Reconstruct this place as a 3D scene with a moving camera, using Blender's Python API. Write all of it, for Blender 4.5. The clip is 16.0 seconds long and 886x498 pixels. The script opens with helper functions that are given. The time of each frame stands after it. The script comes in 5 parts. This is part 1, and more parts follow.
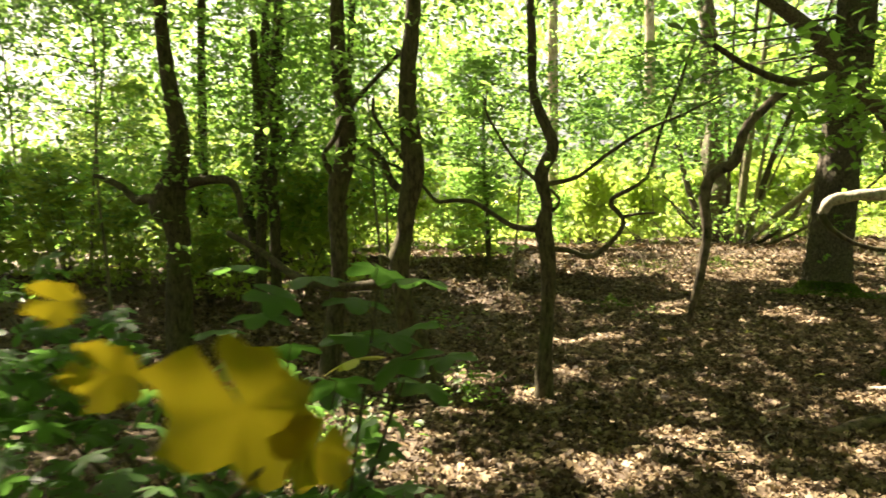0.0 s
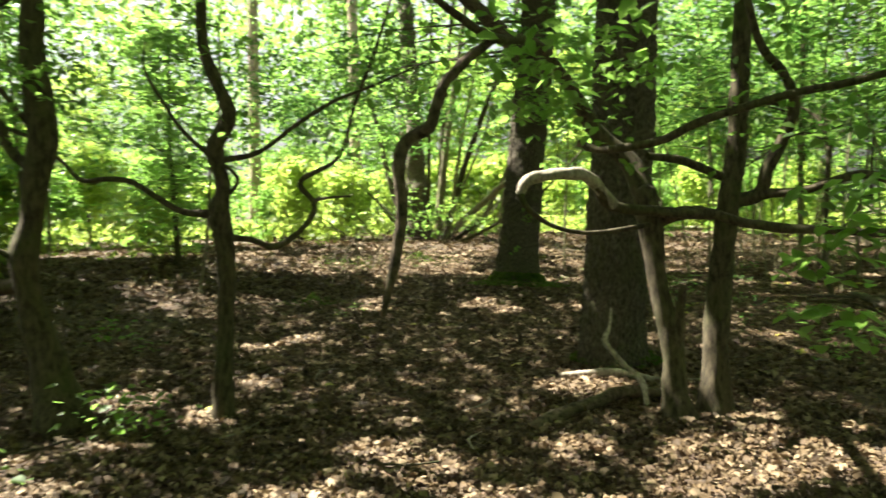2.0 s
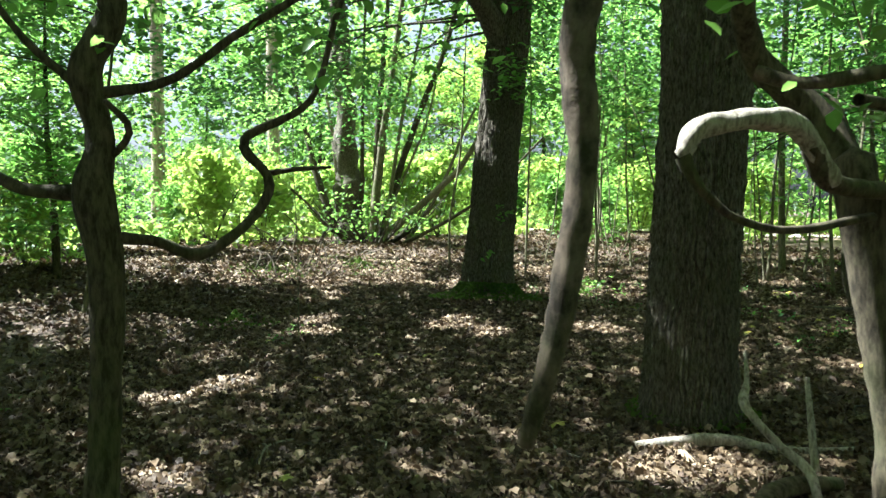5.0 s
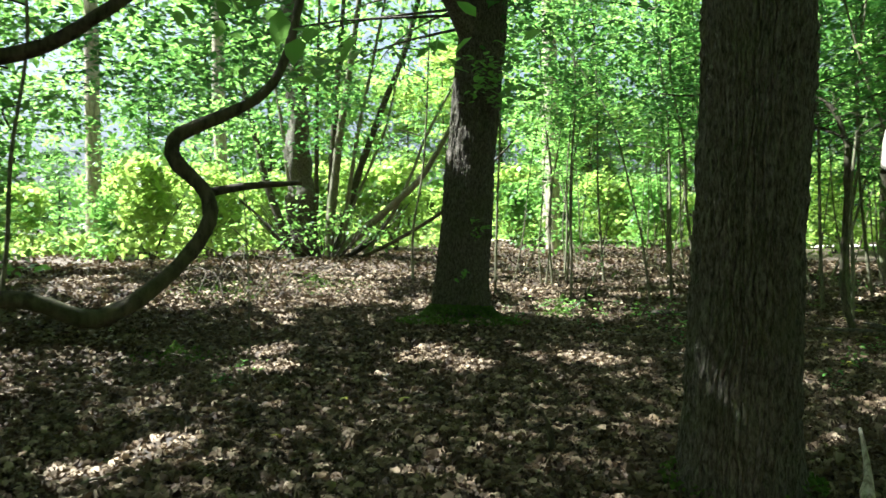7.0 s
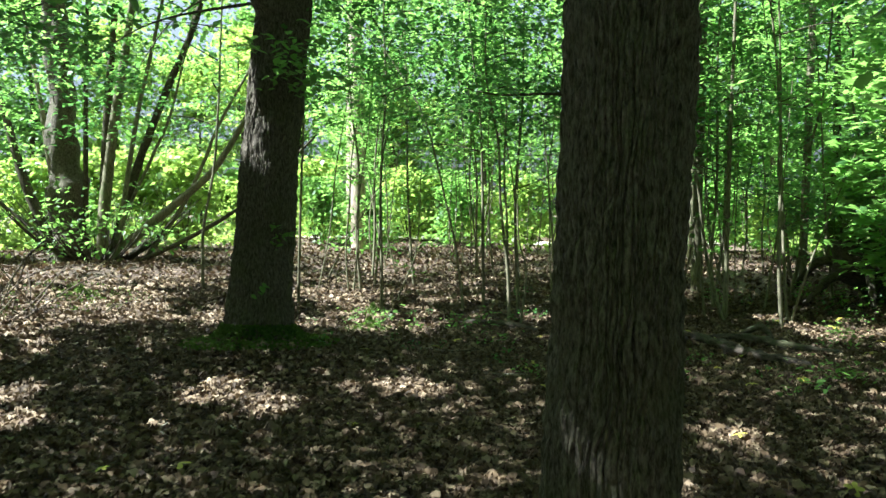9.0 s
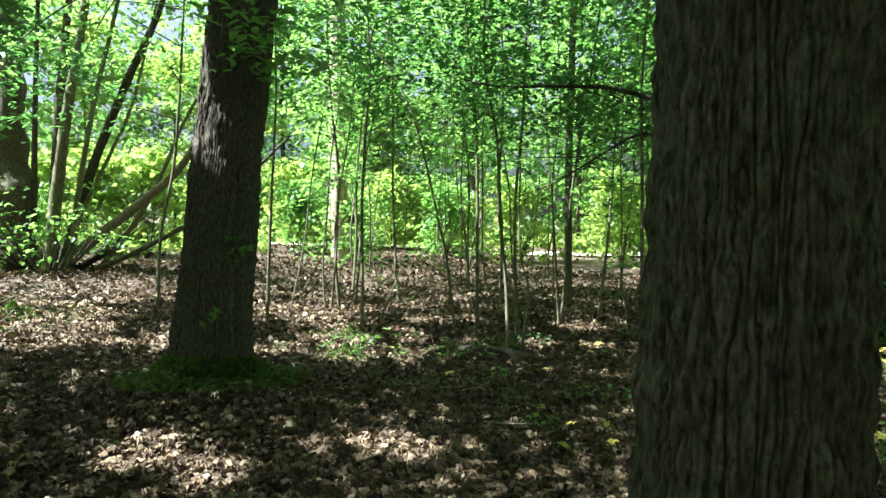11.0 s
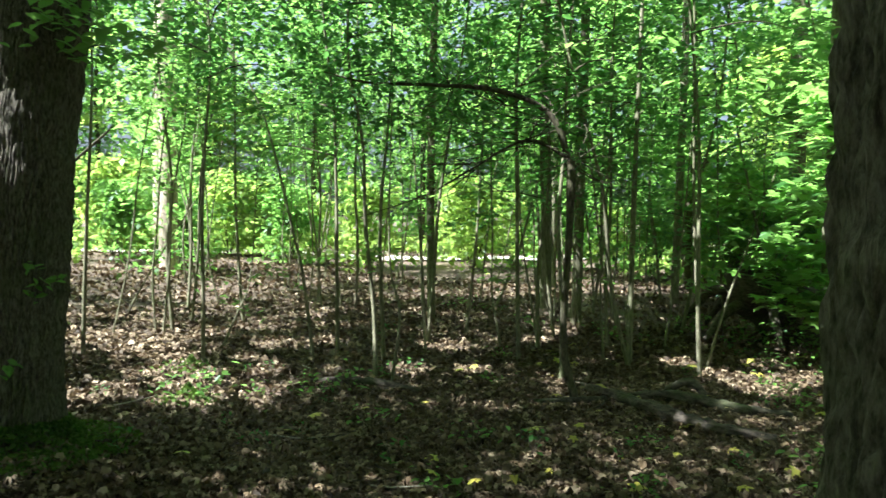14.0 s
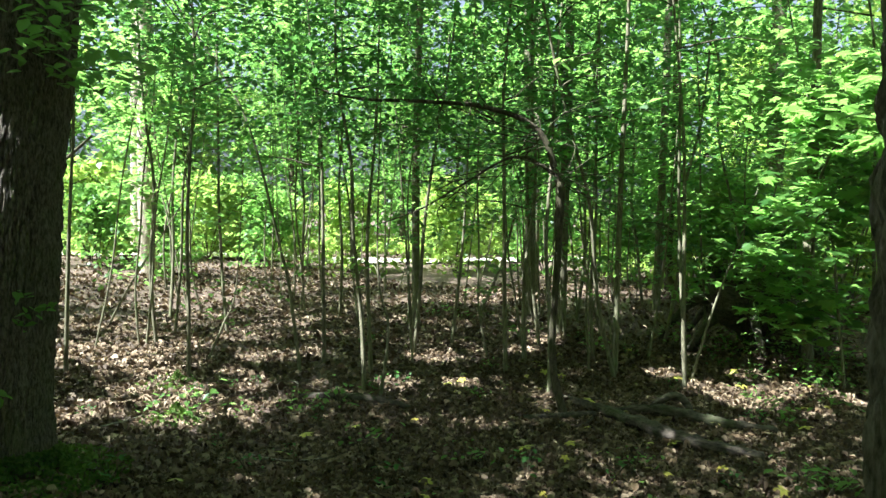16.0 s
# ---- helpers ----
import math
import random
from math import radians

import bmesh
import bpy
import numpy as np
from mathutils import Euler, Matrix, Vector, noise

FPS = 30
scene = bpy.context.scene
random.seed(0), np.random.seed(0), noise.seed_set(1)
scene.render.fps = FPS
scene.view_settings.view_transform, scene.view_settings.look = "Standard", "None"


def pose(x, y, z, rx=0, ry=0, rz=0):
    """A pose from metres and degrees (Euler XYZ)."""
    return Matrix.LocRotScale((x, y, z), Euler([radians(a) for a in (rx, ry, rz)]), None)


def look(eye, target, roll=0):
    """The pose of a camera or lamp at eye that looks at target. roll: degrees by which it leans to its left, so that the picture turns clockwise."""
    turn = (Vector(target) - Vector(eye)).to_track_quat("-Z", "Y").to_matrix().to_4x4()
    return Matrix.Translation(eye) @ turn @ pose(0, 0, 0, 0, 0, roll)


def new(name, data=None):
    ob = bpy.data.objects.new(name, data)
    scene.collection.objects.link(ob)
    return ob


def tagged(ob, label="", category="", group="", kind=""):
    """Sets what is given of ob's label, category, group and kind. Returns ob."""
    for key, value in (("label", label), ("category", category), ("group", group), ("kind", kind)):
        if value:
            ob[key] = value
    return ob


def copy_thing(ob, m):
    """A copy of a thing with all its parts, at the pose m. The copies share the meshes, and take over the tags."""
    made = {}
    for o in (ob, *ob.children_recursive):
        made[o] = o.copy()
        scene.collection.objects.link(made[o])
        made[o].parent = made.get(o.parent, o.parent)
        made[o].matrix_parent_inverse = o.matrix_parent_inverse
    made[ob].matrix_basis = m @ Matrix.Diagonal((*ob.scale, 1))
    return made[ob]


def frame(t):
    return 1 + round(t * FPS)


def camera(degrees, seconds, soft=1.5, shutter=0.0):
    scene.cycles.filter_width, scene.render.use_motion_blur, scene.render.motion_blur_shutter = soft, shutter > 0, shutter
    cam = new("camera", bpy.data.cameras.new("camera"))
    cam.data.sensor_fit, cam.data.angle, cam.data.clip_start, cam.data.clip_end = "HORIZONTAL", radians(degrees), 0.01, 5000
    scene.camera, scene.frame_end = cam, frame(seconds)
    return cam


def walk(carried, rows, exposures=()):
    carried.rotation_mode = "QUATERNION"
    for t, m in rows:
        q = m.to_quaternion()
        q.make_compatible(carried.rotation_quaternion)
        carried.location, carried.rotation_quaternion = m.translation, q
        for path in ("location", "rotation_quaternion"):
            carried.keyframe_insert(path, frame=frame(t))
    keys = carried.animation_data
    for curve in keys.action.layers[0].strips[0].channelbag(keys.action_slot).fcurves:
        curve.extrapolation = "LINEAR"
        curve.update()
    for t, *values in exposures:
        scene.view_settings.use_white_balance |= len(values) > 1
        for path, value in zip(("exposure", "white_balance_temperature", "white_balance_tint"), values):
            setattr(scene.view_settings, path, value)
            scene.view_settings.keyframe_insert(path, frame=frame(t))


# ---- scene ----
cam = camera(62.4, 16.0, shutter=0.35)
PATH = [
    (0, (0.67, 0.059, 1.462), (0.451, 2.045, 1.374), -1.2),
    (0.5, (0.754, 0.399, 1.417), (0.724, 2.397, 1.315), -1.2),
    (1, (0.875, 0.558, 1.342), (0.993, 2.553, 1.253), -1.2),
    (1.5, (0.934, 0.641, 1.342), (1.179, 2.625, 1.254), -1.2),
    (2, (0.909, 0.882, 1.329), (1.461, 2.802, 1.23), -1.1),
    (2.5, (0.902, 1.235, 1.299), (1.693, 3.069, 1.193), -0.8),
    (3, (0.883, 1.664, 1.305), (1.693, 3.489, 1.196), -0.6),
    (3.5, (0.755, 2.058, 1.309), (1.569, 3.882, 1.205), -0.4),
    (4, (0.761, 2.402, 1.28), (1.568, 4.229, 1.178), -0.6),
    (4.2, (0.828, 2.545, 1.276), (1.609, 4.383, 1.173), -0.7),
    (6.3, (1.043, 3.694, 1.227), (1.831, 5.53, 1.153), -0.8),
    (6.5, (1.084, 3.777, 1.28), (1.897, 5.603, 1.21), -1.0),
    (7, (1.132, 4.0, 1.341), (2.035, 5.784, 1.268), -0.9),
    (7.5, (1.236, 4.205, 1.374), (2.26, 5.921, 1.292), -0.9),
    (8, (1.37, 4.334, 1.391), (2.497, 5.984, 1.303), -0.6),
    (8.5, (1.427, 4.609, 1.431), (2.698, 6.15, 1.335), -0.3),
    (9, (1.595, 4.839, 1.498), (2.94, 6.316, 1.395), -0.3),
    (9.2, (1.723, 4.934, 1.52), (3.07, 6.409, 1.415), -0.3),
    (11.3, (2.475, 5.922, 1.547), (3.855, 7.367, 1.459), 0.4),
    (11.5, (2.531, 5.989, 1.563), (3.912, 7.433, 1.472), 0.4),
    (12, (2.604, 6.178, 1.581), (3.987, 7.619, 1.491), 0.6),
    (12.5, (2.653, 6.371, 1.627), (4.066, 7.783, 1.537), 0.5),
    (13, (2.764, 6.525, 1.631), (4.273, 7.834, 1.538), 0.4),
    (13.5, (2.904, 6.638, 1.648), (4.464, 7.886, 1.557), 0.4),
    (14, (2.867, 6.686, 1.685), (4.533, 7.789, 1.596), 0.5),
    (14.5, (2.854, 6.716, 1.7), (4.555, 7.765, 1.608), 0.6),
    (15, (2.826, 6.755, 1.712), (4.528, 7.802, 1.619), 0.7),
    (15.5, (2.812, 6.776, 1.791), (4.513, 7.822, 1.695), 0.7),
    (16, (2.808, 6.785, 1.879), (4.507, 7.835, 1.778), 0.5),
]
EXPOSE = [(0.0, 2.85, 7700, 10), (0.6, 2.46, 7300, 7), (1.5, 2.6, 6850, 7), (3.0, 2.6, 5800, 4), (4.0, 2.56, 5400, 4), (6.5, 2.5, 5300, 4), (7.5, 2.36, 5300, 4), (9.0, 2.34, 5250, 4), (11.5, 2.45, 5300, 4), (16.0, 2.5, 5300, 6)]
walk(cam, [(t, look(eye, target, roll)) for t, eye, target, roll in PATH], EXPOSE)

# ---- sky and sun ----
SUN = Vector((-0.46, 0.37, 0.81)).normalized()
world = bpy.data.worlds.new("world")
scene.world = world
world.use_nodes = True
wn = world.node_tree
sky = wn.nodes.new("ShaderNodeTexSky")
sky.sky_type = "NISHITA"
sky.sun_disc = False
sky.air_density = 1.0
sky.dust_density = 6.0
sky.ozone_density = 0.0
sky.sun_elevation = math.asin(SUN.z)
sky.sun_rotation = math.atan2(SUN.x, SUN.y)
haze = wn.nodes.new("ShaderNodeHueSaturation")
haze.inputs["Saturation"].default_value = 0.4
wn.links.new(sky.outputs[0], haze.inputs["Color"])
wn.links.new(haze.outputs[0], wn.nodes["Background"].inputs[0])
wn.nodes["Background"].inputs[1].default_value = 0.048
sun = new("sun", bpy.data.lights.new("sun", "SUN"))
sun.data.energy, sun.data.angle, sun.data.color = 5.0, radians(0.53), (1.0, 0.93, 0.82)
sun.matrix_world = Matrix.Translation((0, 0, 40)) @ (-SUN).to_track_quat("-Z", "Y").to_matrix().to_4x4()

# ---- materials ----


def material(name):
    m = bpy.data.materials.new(name)
    m.use_nodes = True
    t = m.node_tree
    return m, t, t.nodes["Principled BSDF"]


def node(t, kind, **values):
    n = t.nodes.new(kind)
    for k, v in values.items():
        n.inputs[k.replace("_", " ")].default_value = v
    return n


def ramp(t, source, stops):
    n = t.nodes.new("ShaderNodeValToRGB")
    e = n.color_ramp.elements
    while len(e) < len(stops):
        e.new(0.5)
    for i, (p, c) in enumerate(stops):
        e[i].position, e[i].color = p, (*c, 1)
    t.links.new(source, n.inputs[0])
    return n.outputs[0]


def coords(t, scale=(1, 1, 1)):
    g = t.nodes.new("ShaderNodeNewGeometry")
    m = t.nodes.new("ShaderNodeMapping")
    m.inputs["Scale"].default_value = scale
    t.links.new(g.outputs["Position"], m.inputs[0])
    return m.outputs[0]


def tex(t, where, scale, detail=4.0, rough=0.6, out=0):
    n = node(t, "ShaderNodeTexNoise", Scale=scale, Detail=detail, Roughness=rough)
    t.links.new(where, n.inputs["Vector"])
    return n.outputs[out]


def mixed(t, fac, a, b, blend="MIX"):
    n = t.nodes.new("ShaderNodeMix")
    n.data_type, n.blend_type = "RGBA", blend
    for sock, val in ((n.inputs[0], fac), (n.inputs[6], a), (n.inputs[7], b)):
        if hasattr(val, "is_linked"):
            t.links.new(val, sock)
        else:
            sock.default_value = val if isinstance(val, float) else (*val, 1)
    return n.outputs[2]


def bumped(t, bsdf, height, strength, distance):
    b = node(t, "ShaderNodeBump", Strength=strength, Distance=distance)
    t.links.new(height, b.inputs["Height"])
    t.links.new(b.outputs[0], bsdf.inputs["Normal"])


def bark(name, dark, light, moss=(0.06, 0.085, 0.02), moss_amount=0.3, grain=(30, 30, 5), depth=0.006):
    m, t, b = material(name)
    fine = tex(t, coords(t, grain), 1.0, 6, 0.7)
    broad = tex(t, coords(t), 3.0, 3)
    col = ramp(t, fine, [(0.38, dark), (0.62, light)])
    patch = ramp(t, broad, [(0.5, (0, 0, 0)), (0.75, (moss_amount,) * 3)])
    col = mixed(t, patch, col, moss)
    t.links.new(col, b.inputs["Base Color"])
    b.inputs["Roughness"].default_value = 0.9
    b.inputs["Specular IOR Level"].default_value = 0.25
    bumped(t, b, fine, 0.9, depth)
    return m


def leafy(name, shades, glow, thin=0.5, rough=0.42, gloss=0.4):
    """Green leaf: reflects its shade, and lets a warmer light through."""
    m, t, b = material(name)
    g = t.nodes.new("ShaderNodeNewGeometry")
    n = len(shades)
    col = ramp(t, g.outputs["Random Per Island"], [((i + 0.5) / n, c) for i, c in enumerate(shades)])
    broad = tex(t, coords(t), 1.1, 2)
    col = mixed(t, ramp(t, broad, [(0.35, (0, 0, 0)), (0.7, (0.5, 0.5, 0.5))]), col, shades[-1])
    t.links.new(col, b.inputs["Base Color"])
    b.inputs["Roughness"].default_value = rough
    b.inputs["Specular IOR Level"].default_value = gloss
    through_light = t.nodes.new("ShaderNodeBsdfTranslucent")
    t.links.new(mixed(t, 0.8, col, glow), through_light.inputs[0])
    mix = t.nodes.new("ShaderNodeMixShader")
    mix.inputs[0].default_value = thin
    t.links.new(b.outputs[0], mix.inputs[1])
    t.links.new(through_light.outputs[0], mix.inputs[2])
    t.links.new(mix.outputs[0], t.nodes["Material Output"].inputs[0])
    return m


oak_bark = bark("oak_bark", (0.036, 0.03, 0.022), (0.19, 0.162, 0.12), moss=(0.085, 0.095, 0.038), moss_amount=0.5, grain=(60, 60, 20), depth=0.016)
smooth_bark = bark("smooth_bark", (0.026, 0.021, 0.013), (0.11, 0.09, 0.056), moss=(0.07, 0.08, 0.026), moss_amount=0.6, grain=(40, 40, 12), depth=0.005)
pale_bark = bark("pale_bark", (0.085, 0.077, 0.045), (0.24, 0.218, 0.135), moss=(0.1, 0.13, 0.04), moss_amount=0.6, grain=(50, 50, 10), depth=0.002)
pine_bark = bark("pine_bark", (0.2, 0.15, 0.11), (0.5, 0.41, 0.32), moss_amount=0.0, grain=(16, 16, 4), depth=0.01)
# pale dead sticks; also stands in for sunlight on the looping branch
dead_or_sunlit_wood = bark("dead_or_sunlit_wood", (0.16, 0.135, 0.1), (0.46, 0.41, 0.33), moss_amount=0.25, grain=(60, 60, 14), depth=0.003)
peeling_bark = bark("peeling_bark", (0.03, 0.024, 0.016), (0.15, 0.115, 0.08), moss_amount=0.5, grain=(25, 25, 14), depth=0.006)
log_bark = bark("log_bark", (0.024, 0.02, 0.015), (0.11, 0.088, 0.066), moss_amount=0.5, grain=(30, 12, 30), depth=0.006)
green_leaf = leafy("green_leaf", [(0.036, 0.1, 0.02), (0.07, 0.155, 0.03), (0.11, 0.2, 0.04)], (0.36, 0.62, 0.12), 0.56)
# sunlit copy of green_leaf: sunlight put into the brighter, yellower colour
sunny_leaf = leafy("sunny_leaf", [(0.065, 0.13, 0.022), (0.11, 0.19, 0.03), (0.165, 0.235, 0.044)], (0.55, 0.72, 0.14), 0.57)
# shaded copy of green_leaf: the shade is put into the darker colour
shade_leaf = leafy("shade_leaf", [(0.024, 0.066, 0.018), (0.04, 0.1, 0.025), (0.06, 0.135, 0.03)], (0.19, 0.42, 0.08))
canopy_leaf = leafy("canopy_leaf", [(0.035, 0.075, 0.022), (0.05, 0.1, 0.03), (0.07, 0.13, 0.035)], (0.2, 0.33, 0.1), 0.36)
yellow_leaf = leafy("yellow_leaf", [(0.5, 0.42, 0.05), (0.42, 0.46, 0.09), (0.52, 0.36, 0.05)], (0.5, 0.45, 0.06), 0.25)
dull_leaf = leafy("dull_yellow_leaf", [(0.27, 0.215, 0.015), (0.25, 0.215, 0.018), (0.29, 0.2, 0.012)], (0.4, 0.32, 0.02), 0.45)
litter_leaf = leafy("litter_leaf", [(0.032, 0.021, 0.012), (0.1, 0.067, 0.036), (0.18, 0.125, 0.07), (0.36, 0.275, 0.175), (0.07, 0.047, 0.026)], (0.3, 0.2, 0.1), 0.05, 0.65, 0.2)
moss = leafy("moss", [(0.045, 0.085, 0.012), (0.075, 0.125, 0.018), (0.1, 0.14, 0.025)], (0.16, 0.28, 0.03), 0.25, 0.9)

soil, st, sb = material("soil")
speck = tex(st, coords(st), 26, 8, 0.75)
broad = tex(st, coords(st), 1.6, 4)
far_col = ramp(st, speck, [(0.35, (0.036, 0.023, 0.016)), (0.5, (0.09, 0.056, 0.037)), (0.66, (0.22, 0.145, 0.095))])
st.links.new(mixed(st, ramp(st, broad, [(0.45, (0, 0, 0)), (0.75, (0.35, 0.35, 0.35))]), far_col, (0.05, 0.06, 0.02)), sb.inputs["Base Color"])
sb.inputs["Roughness"].default_value = 0.85
bumped(st, sb, speck, 1.0, 0.02)

sand, sat, sab = material("sand")
sand_grain = tex(sat, coords(sat), 3.0, 6, 0.65)
sat.links.new(ramp(sat, sand_grain, [(0.3, (0.4, 0.35, 0.26)), (0.7, (0.62, 0.56, 0.45))]), sab.inputs["Base Color"])
sab.inputs["Roughness"].default_value = 0.95
bumped(sat, sab, sand_grain, 0.6, 0.03)

# ---- shape helpers ----


def ground_z(x, y):
    """Height of the forest floor: a gentle rise to the back, a hump round the second oak."""
    x, y = np.asarray(x, float), np.asarray(y, float)
    d = np.hypot(x - 2.5, y - 5.5)
    u = np.clip(y - 9 - 0.5 * x, 0, 6)
    rise = 0.72 * np.tanh((0.042 * np.clip(d - 7.5, 0, 12) + 0.0185 * u * u) / 0.72)
    hump = 0.24 * np.exp(-((x - 5.0) ** 2 + (y - 11.45) ** 2) / 1.5)
    ripple = 0.018 * np.sin(1.9 * x + 0.7) * np.sin(1.6 * y + 1.3) + 0.012 * np.sin(4.1 * x - 2.2 * y)
    return rise + hump + ripple - 0.02


def gz(x, y):
    return float(ground_z(x, y))


def mesh_of(name, verts, faces, mat, smooth=False):
    """A mesh from arrays; faces all have the same number of corners."""
    verts, faces = np.asarray(verts, np.float32), np.asarray(faces, np.int32)
    me = bpy.data.meshes.new(name)
    me.vertices.add(len(verts))
    me.vertices.foreach_set("co", verts.ravel())
    k = faces.shape[1]
    me.loops.add(faces.size)
    me.loops.foreach_set("vertex_index", faces.ravel())
    me.polygons.add(len(faces))
    me.polygons.foreach_set("loop_start", np.arange(0, faces.size, k, dtype=np.int32))
    me.polygons.foreach_set("loop_total", np.full(len(faces), k, np.int32))
    if smooth:
        me.polygons.foreach_set("use_smooth", np.ones(len(faces), bool))
    me.materials.append(mat)
    me.update(calc_edges=True)
    me.validate()
    return me


def part(name, me, parent=None, label=""):
    ob = new(name, me)
    if parent:
        ob.parent = parent
    return tagged(ob, label)


def thing(name, x, y, z, label, category, group="", kind=""):
    ob = new(name)
    ob.location = (x, y, z)
    ob.empty_display_size = 0.2
    return tagged(ob, label, category, group, kind)


def spline(points, step):
    """Smooth run of (x, y, z, r) through the control points, about step metres apart."""
    p = np.array(points, float)
    p = np.vstack([2 * p[0] - p[1], p, 2 * p[-1] - p[-2]])
    p[:, 3] = np.abs(p[:, 3])
    out = []
    for a, b, c, d in zip(p[:-3], p[1:-2], p[2:-1], p[3:]):
        n = max(2, int(np.linalg.norm(c[:3] - b[:3]) / step))
        s = np.linspace(0, 1, n, endpoint=False)[:, None]
        out.append(0.5 * (2 * b + (c - a) * s + (2 * a - 5 * b + 4 * c - d) * s**2 + (3 * b - a - 3 * c + d) * s**3))
    out.append(p[-2][None])
    out = np.vstack(out)
    out[:, 3] = np.maximum(out[:, 3], 0.0012)
    return out


def tube(points, sides=10, step=0.05, rough=0.08, furrow=0.0, flare=0.0, seed=0.0, origin=(0, 0, 0)):
    """Vertices and quads of a tapered, knotty stem along the control points. furrow: depth of bark ridges in metres."""
    run = spline(points, step)
    c, r = run[:, :3], run[:, 3].copy()
    n = len(c)
    tang = np.gradient(c, axis=0)
    tang /= np.linalg.norm(tang, axis=1)[:, None] + 1e-9
    side = np.cross(tang[0], (0.31, 0.95, 0.0))
    if np.linalg.norm(side) < 0.2:
        side = np.cross(tang[0], (0, 0, 1.0))
    frames = []
    for i in range(n):
        side = side - tang[i] * (side @ tang[i])
        side /= np.linalg.norm(side)
        frames.append((side, np.cross(tang[i], side)))
    ang = np.linspace(0, 2 * math.pi, sides, endpoint=False)
    along = np.concatenate([[0], np.cumsum(np.linalg.norm(np.diff(c, axis=0), axis=1))])
    verts = np.empty((n, sides, 3))
    for i in range(n):
        u, v = frames[i]
        rr = np.empty(sides)
        for j, a in enumerate(ang):
            ca, sa = math.cos(a), math.sin(a)
            k = 1 + rough * noise.noise((ca * 1.3 + seed, sa * 1.3, along[i] / max(0.05, r[i] * 2.2)))
            f = 0.0
            if furrow:
                warp = 1.5 * noise.noise((ca * 2.5 + seed, sa * 2.5, along[i] * 1.8)) + 1.2 * noise.noise((ca * 8, sa * 8 + seed, along[i] * 5.0)) + 0.3 * noise.noise((ca * 20, sa * 20, along[i] * 12.0))
                turn = a / (2 * math.pi) * round(2 * math.pi * 0.27 / 0.027) + warp
                ridge = min(1.0, 1.7 * abs(math.sin(math.pi * turn)))
                broken = 0.5 + 2.2 * noise.noise((math.floor(turn) * 3.7, seed, along[i] * 13.0))
                chip = 0.3 * noise.noise((ca * 34 + seed, sa * 34, along[i] * 26.0))
                f = furrow * (ridge * (0.75 + 0.5 * broken + chip) - 0.75)
            if flare:
                lobes = 0.6 + 0.55 * math.cos(a * 5 + seed * 3) + 0.3 * math.cos(a * 3 + seed)
                k += flare * max(0.0, lobes) * math.exp(-along[i] / 0.22)
            rr[j] = r[i] * k + f
        verts[i] = c[i] + np.outer(np.cos(ang) * rr, u) + np.outer(np.sin(ang) * rr, v)
    verts = verts.reshape(-1, 3) - np.array(origin)
    i, j = np.meshgrid(np.arange(n - 1), np.arange(sides), indexing="ij")
    a, b = i * sides + j, i * sides + (j + 1) % sides
    quads = np.stack([a, b, b + sides, a + sides], -1).reshape(-1, 4)
    tip = len(verts)
    verts = np.vstack([verts, (c[-1] + tang[-1] * r[-1] * 0.6 - np.array(origin))[None], (c[0] - np.array(origin))[None]])
    top = (n - 1) * sides + np.arange(sides)
    cap = np.stack([top, np.roll(top, -1), np.full(sides, tip), np.full(sides, tip)], -1)
    return verts, quads, cap


def stem(name, points, mat, parent, sides=10, step=0.05, label="", **kw):
    """One stem or branch as a part of its tree."""
    o = parent.location if parent else (0, 0, 0)
    v, q, cap = tube(points, sides, step, origin=o, **kw)
    bm = bmesh.new()
    vs = [bm.verts.new(x) for x in v]
    for f in q:
        bm.faces.new([vs[k] for k in f])
    for f in cap:
        bm.faces.new([vs[k] for k in f[:3]])
    for f in bm.faces:
        f.smooth = True
    me = bpy.data.meshes.new(name)
    bm.to_mesh(me)
    bm.free()
    me.materials.append(mat)
    return part(name, me, parent, label)


# Outline of one leaf blade in its own plane: along y, half width x, fold z.
OVATE = np.array([(0, 0, 0), (0.3, 0.3, 0.07), (0.24, 0.68, 0.05), (0, 1, -0.06), (-0.24, 0.68, 0.05), (-0.3, 0.3, 0.07)])
OVATE_FACES = np.array([(0, 1, 2, 3), (0, 3, 4, 5)])
LOBED = np.array([(0, 0, 0), (0.36, 0.05, 0.04), (0.5, 0.3, 0.02), (0.3, 0.45, 0.06), (0.46, 0.75, 0.0), (0.16, 0.7, 0.05), (0, 1, -0.05),
                  (-0.16, 0.7, 0.05), (-0.46, 0.75, 0.0), (-0.3, 0.45, 0.06), (-0.5, 0.3, 0.02), (-0.36, 0.05, 0.04)])
LOBED_FACES = np.array([(0, 1, 2, 3), (0, 3, 4, 5), (0, 5, 6, 7), (0, 7, 8, 9), (0, 9, 10, 11)])
KITE = np.array([(0, 0, 0), (0.3, 0.45, 0.06), (0, 1, -0.04), (-0.3, 0.45, 0.06)])
KITE_FACES = np.array([(0, 1, 2, 3)])


ring = np.linspace(-0.5 * math.pi + 0.12, 1.5 * math.pi - 0.12, 31)
reach = np.array([0.2 + 0.31 * abs(math.cos(2.5 * (a - 0.5 * math.pi))) ** 1.2 + 0.025 * math.cos(31 * a) for a in ring])
MAPLE = np.vstack([[(0, 0.42, 0.0)], np.stack([reach * np.cos(ring), 0.42 + reach * np.sin(ring), -0.5 * reach**2], -1)])
BROAD = np.vstack([[(0, 0.42, 0.0)], np.stack([(0.62 * reach + 0.17) * np.cos(ring), 0.42 + (0.62 * reach + 0.2) * np.sin(ring), -0.5 * reach**2], -1)])
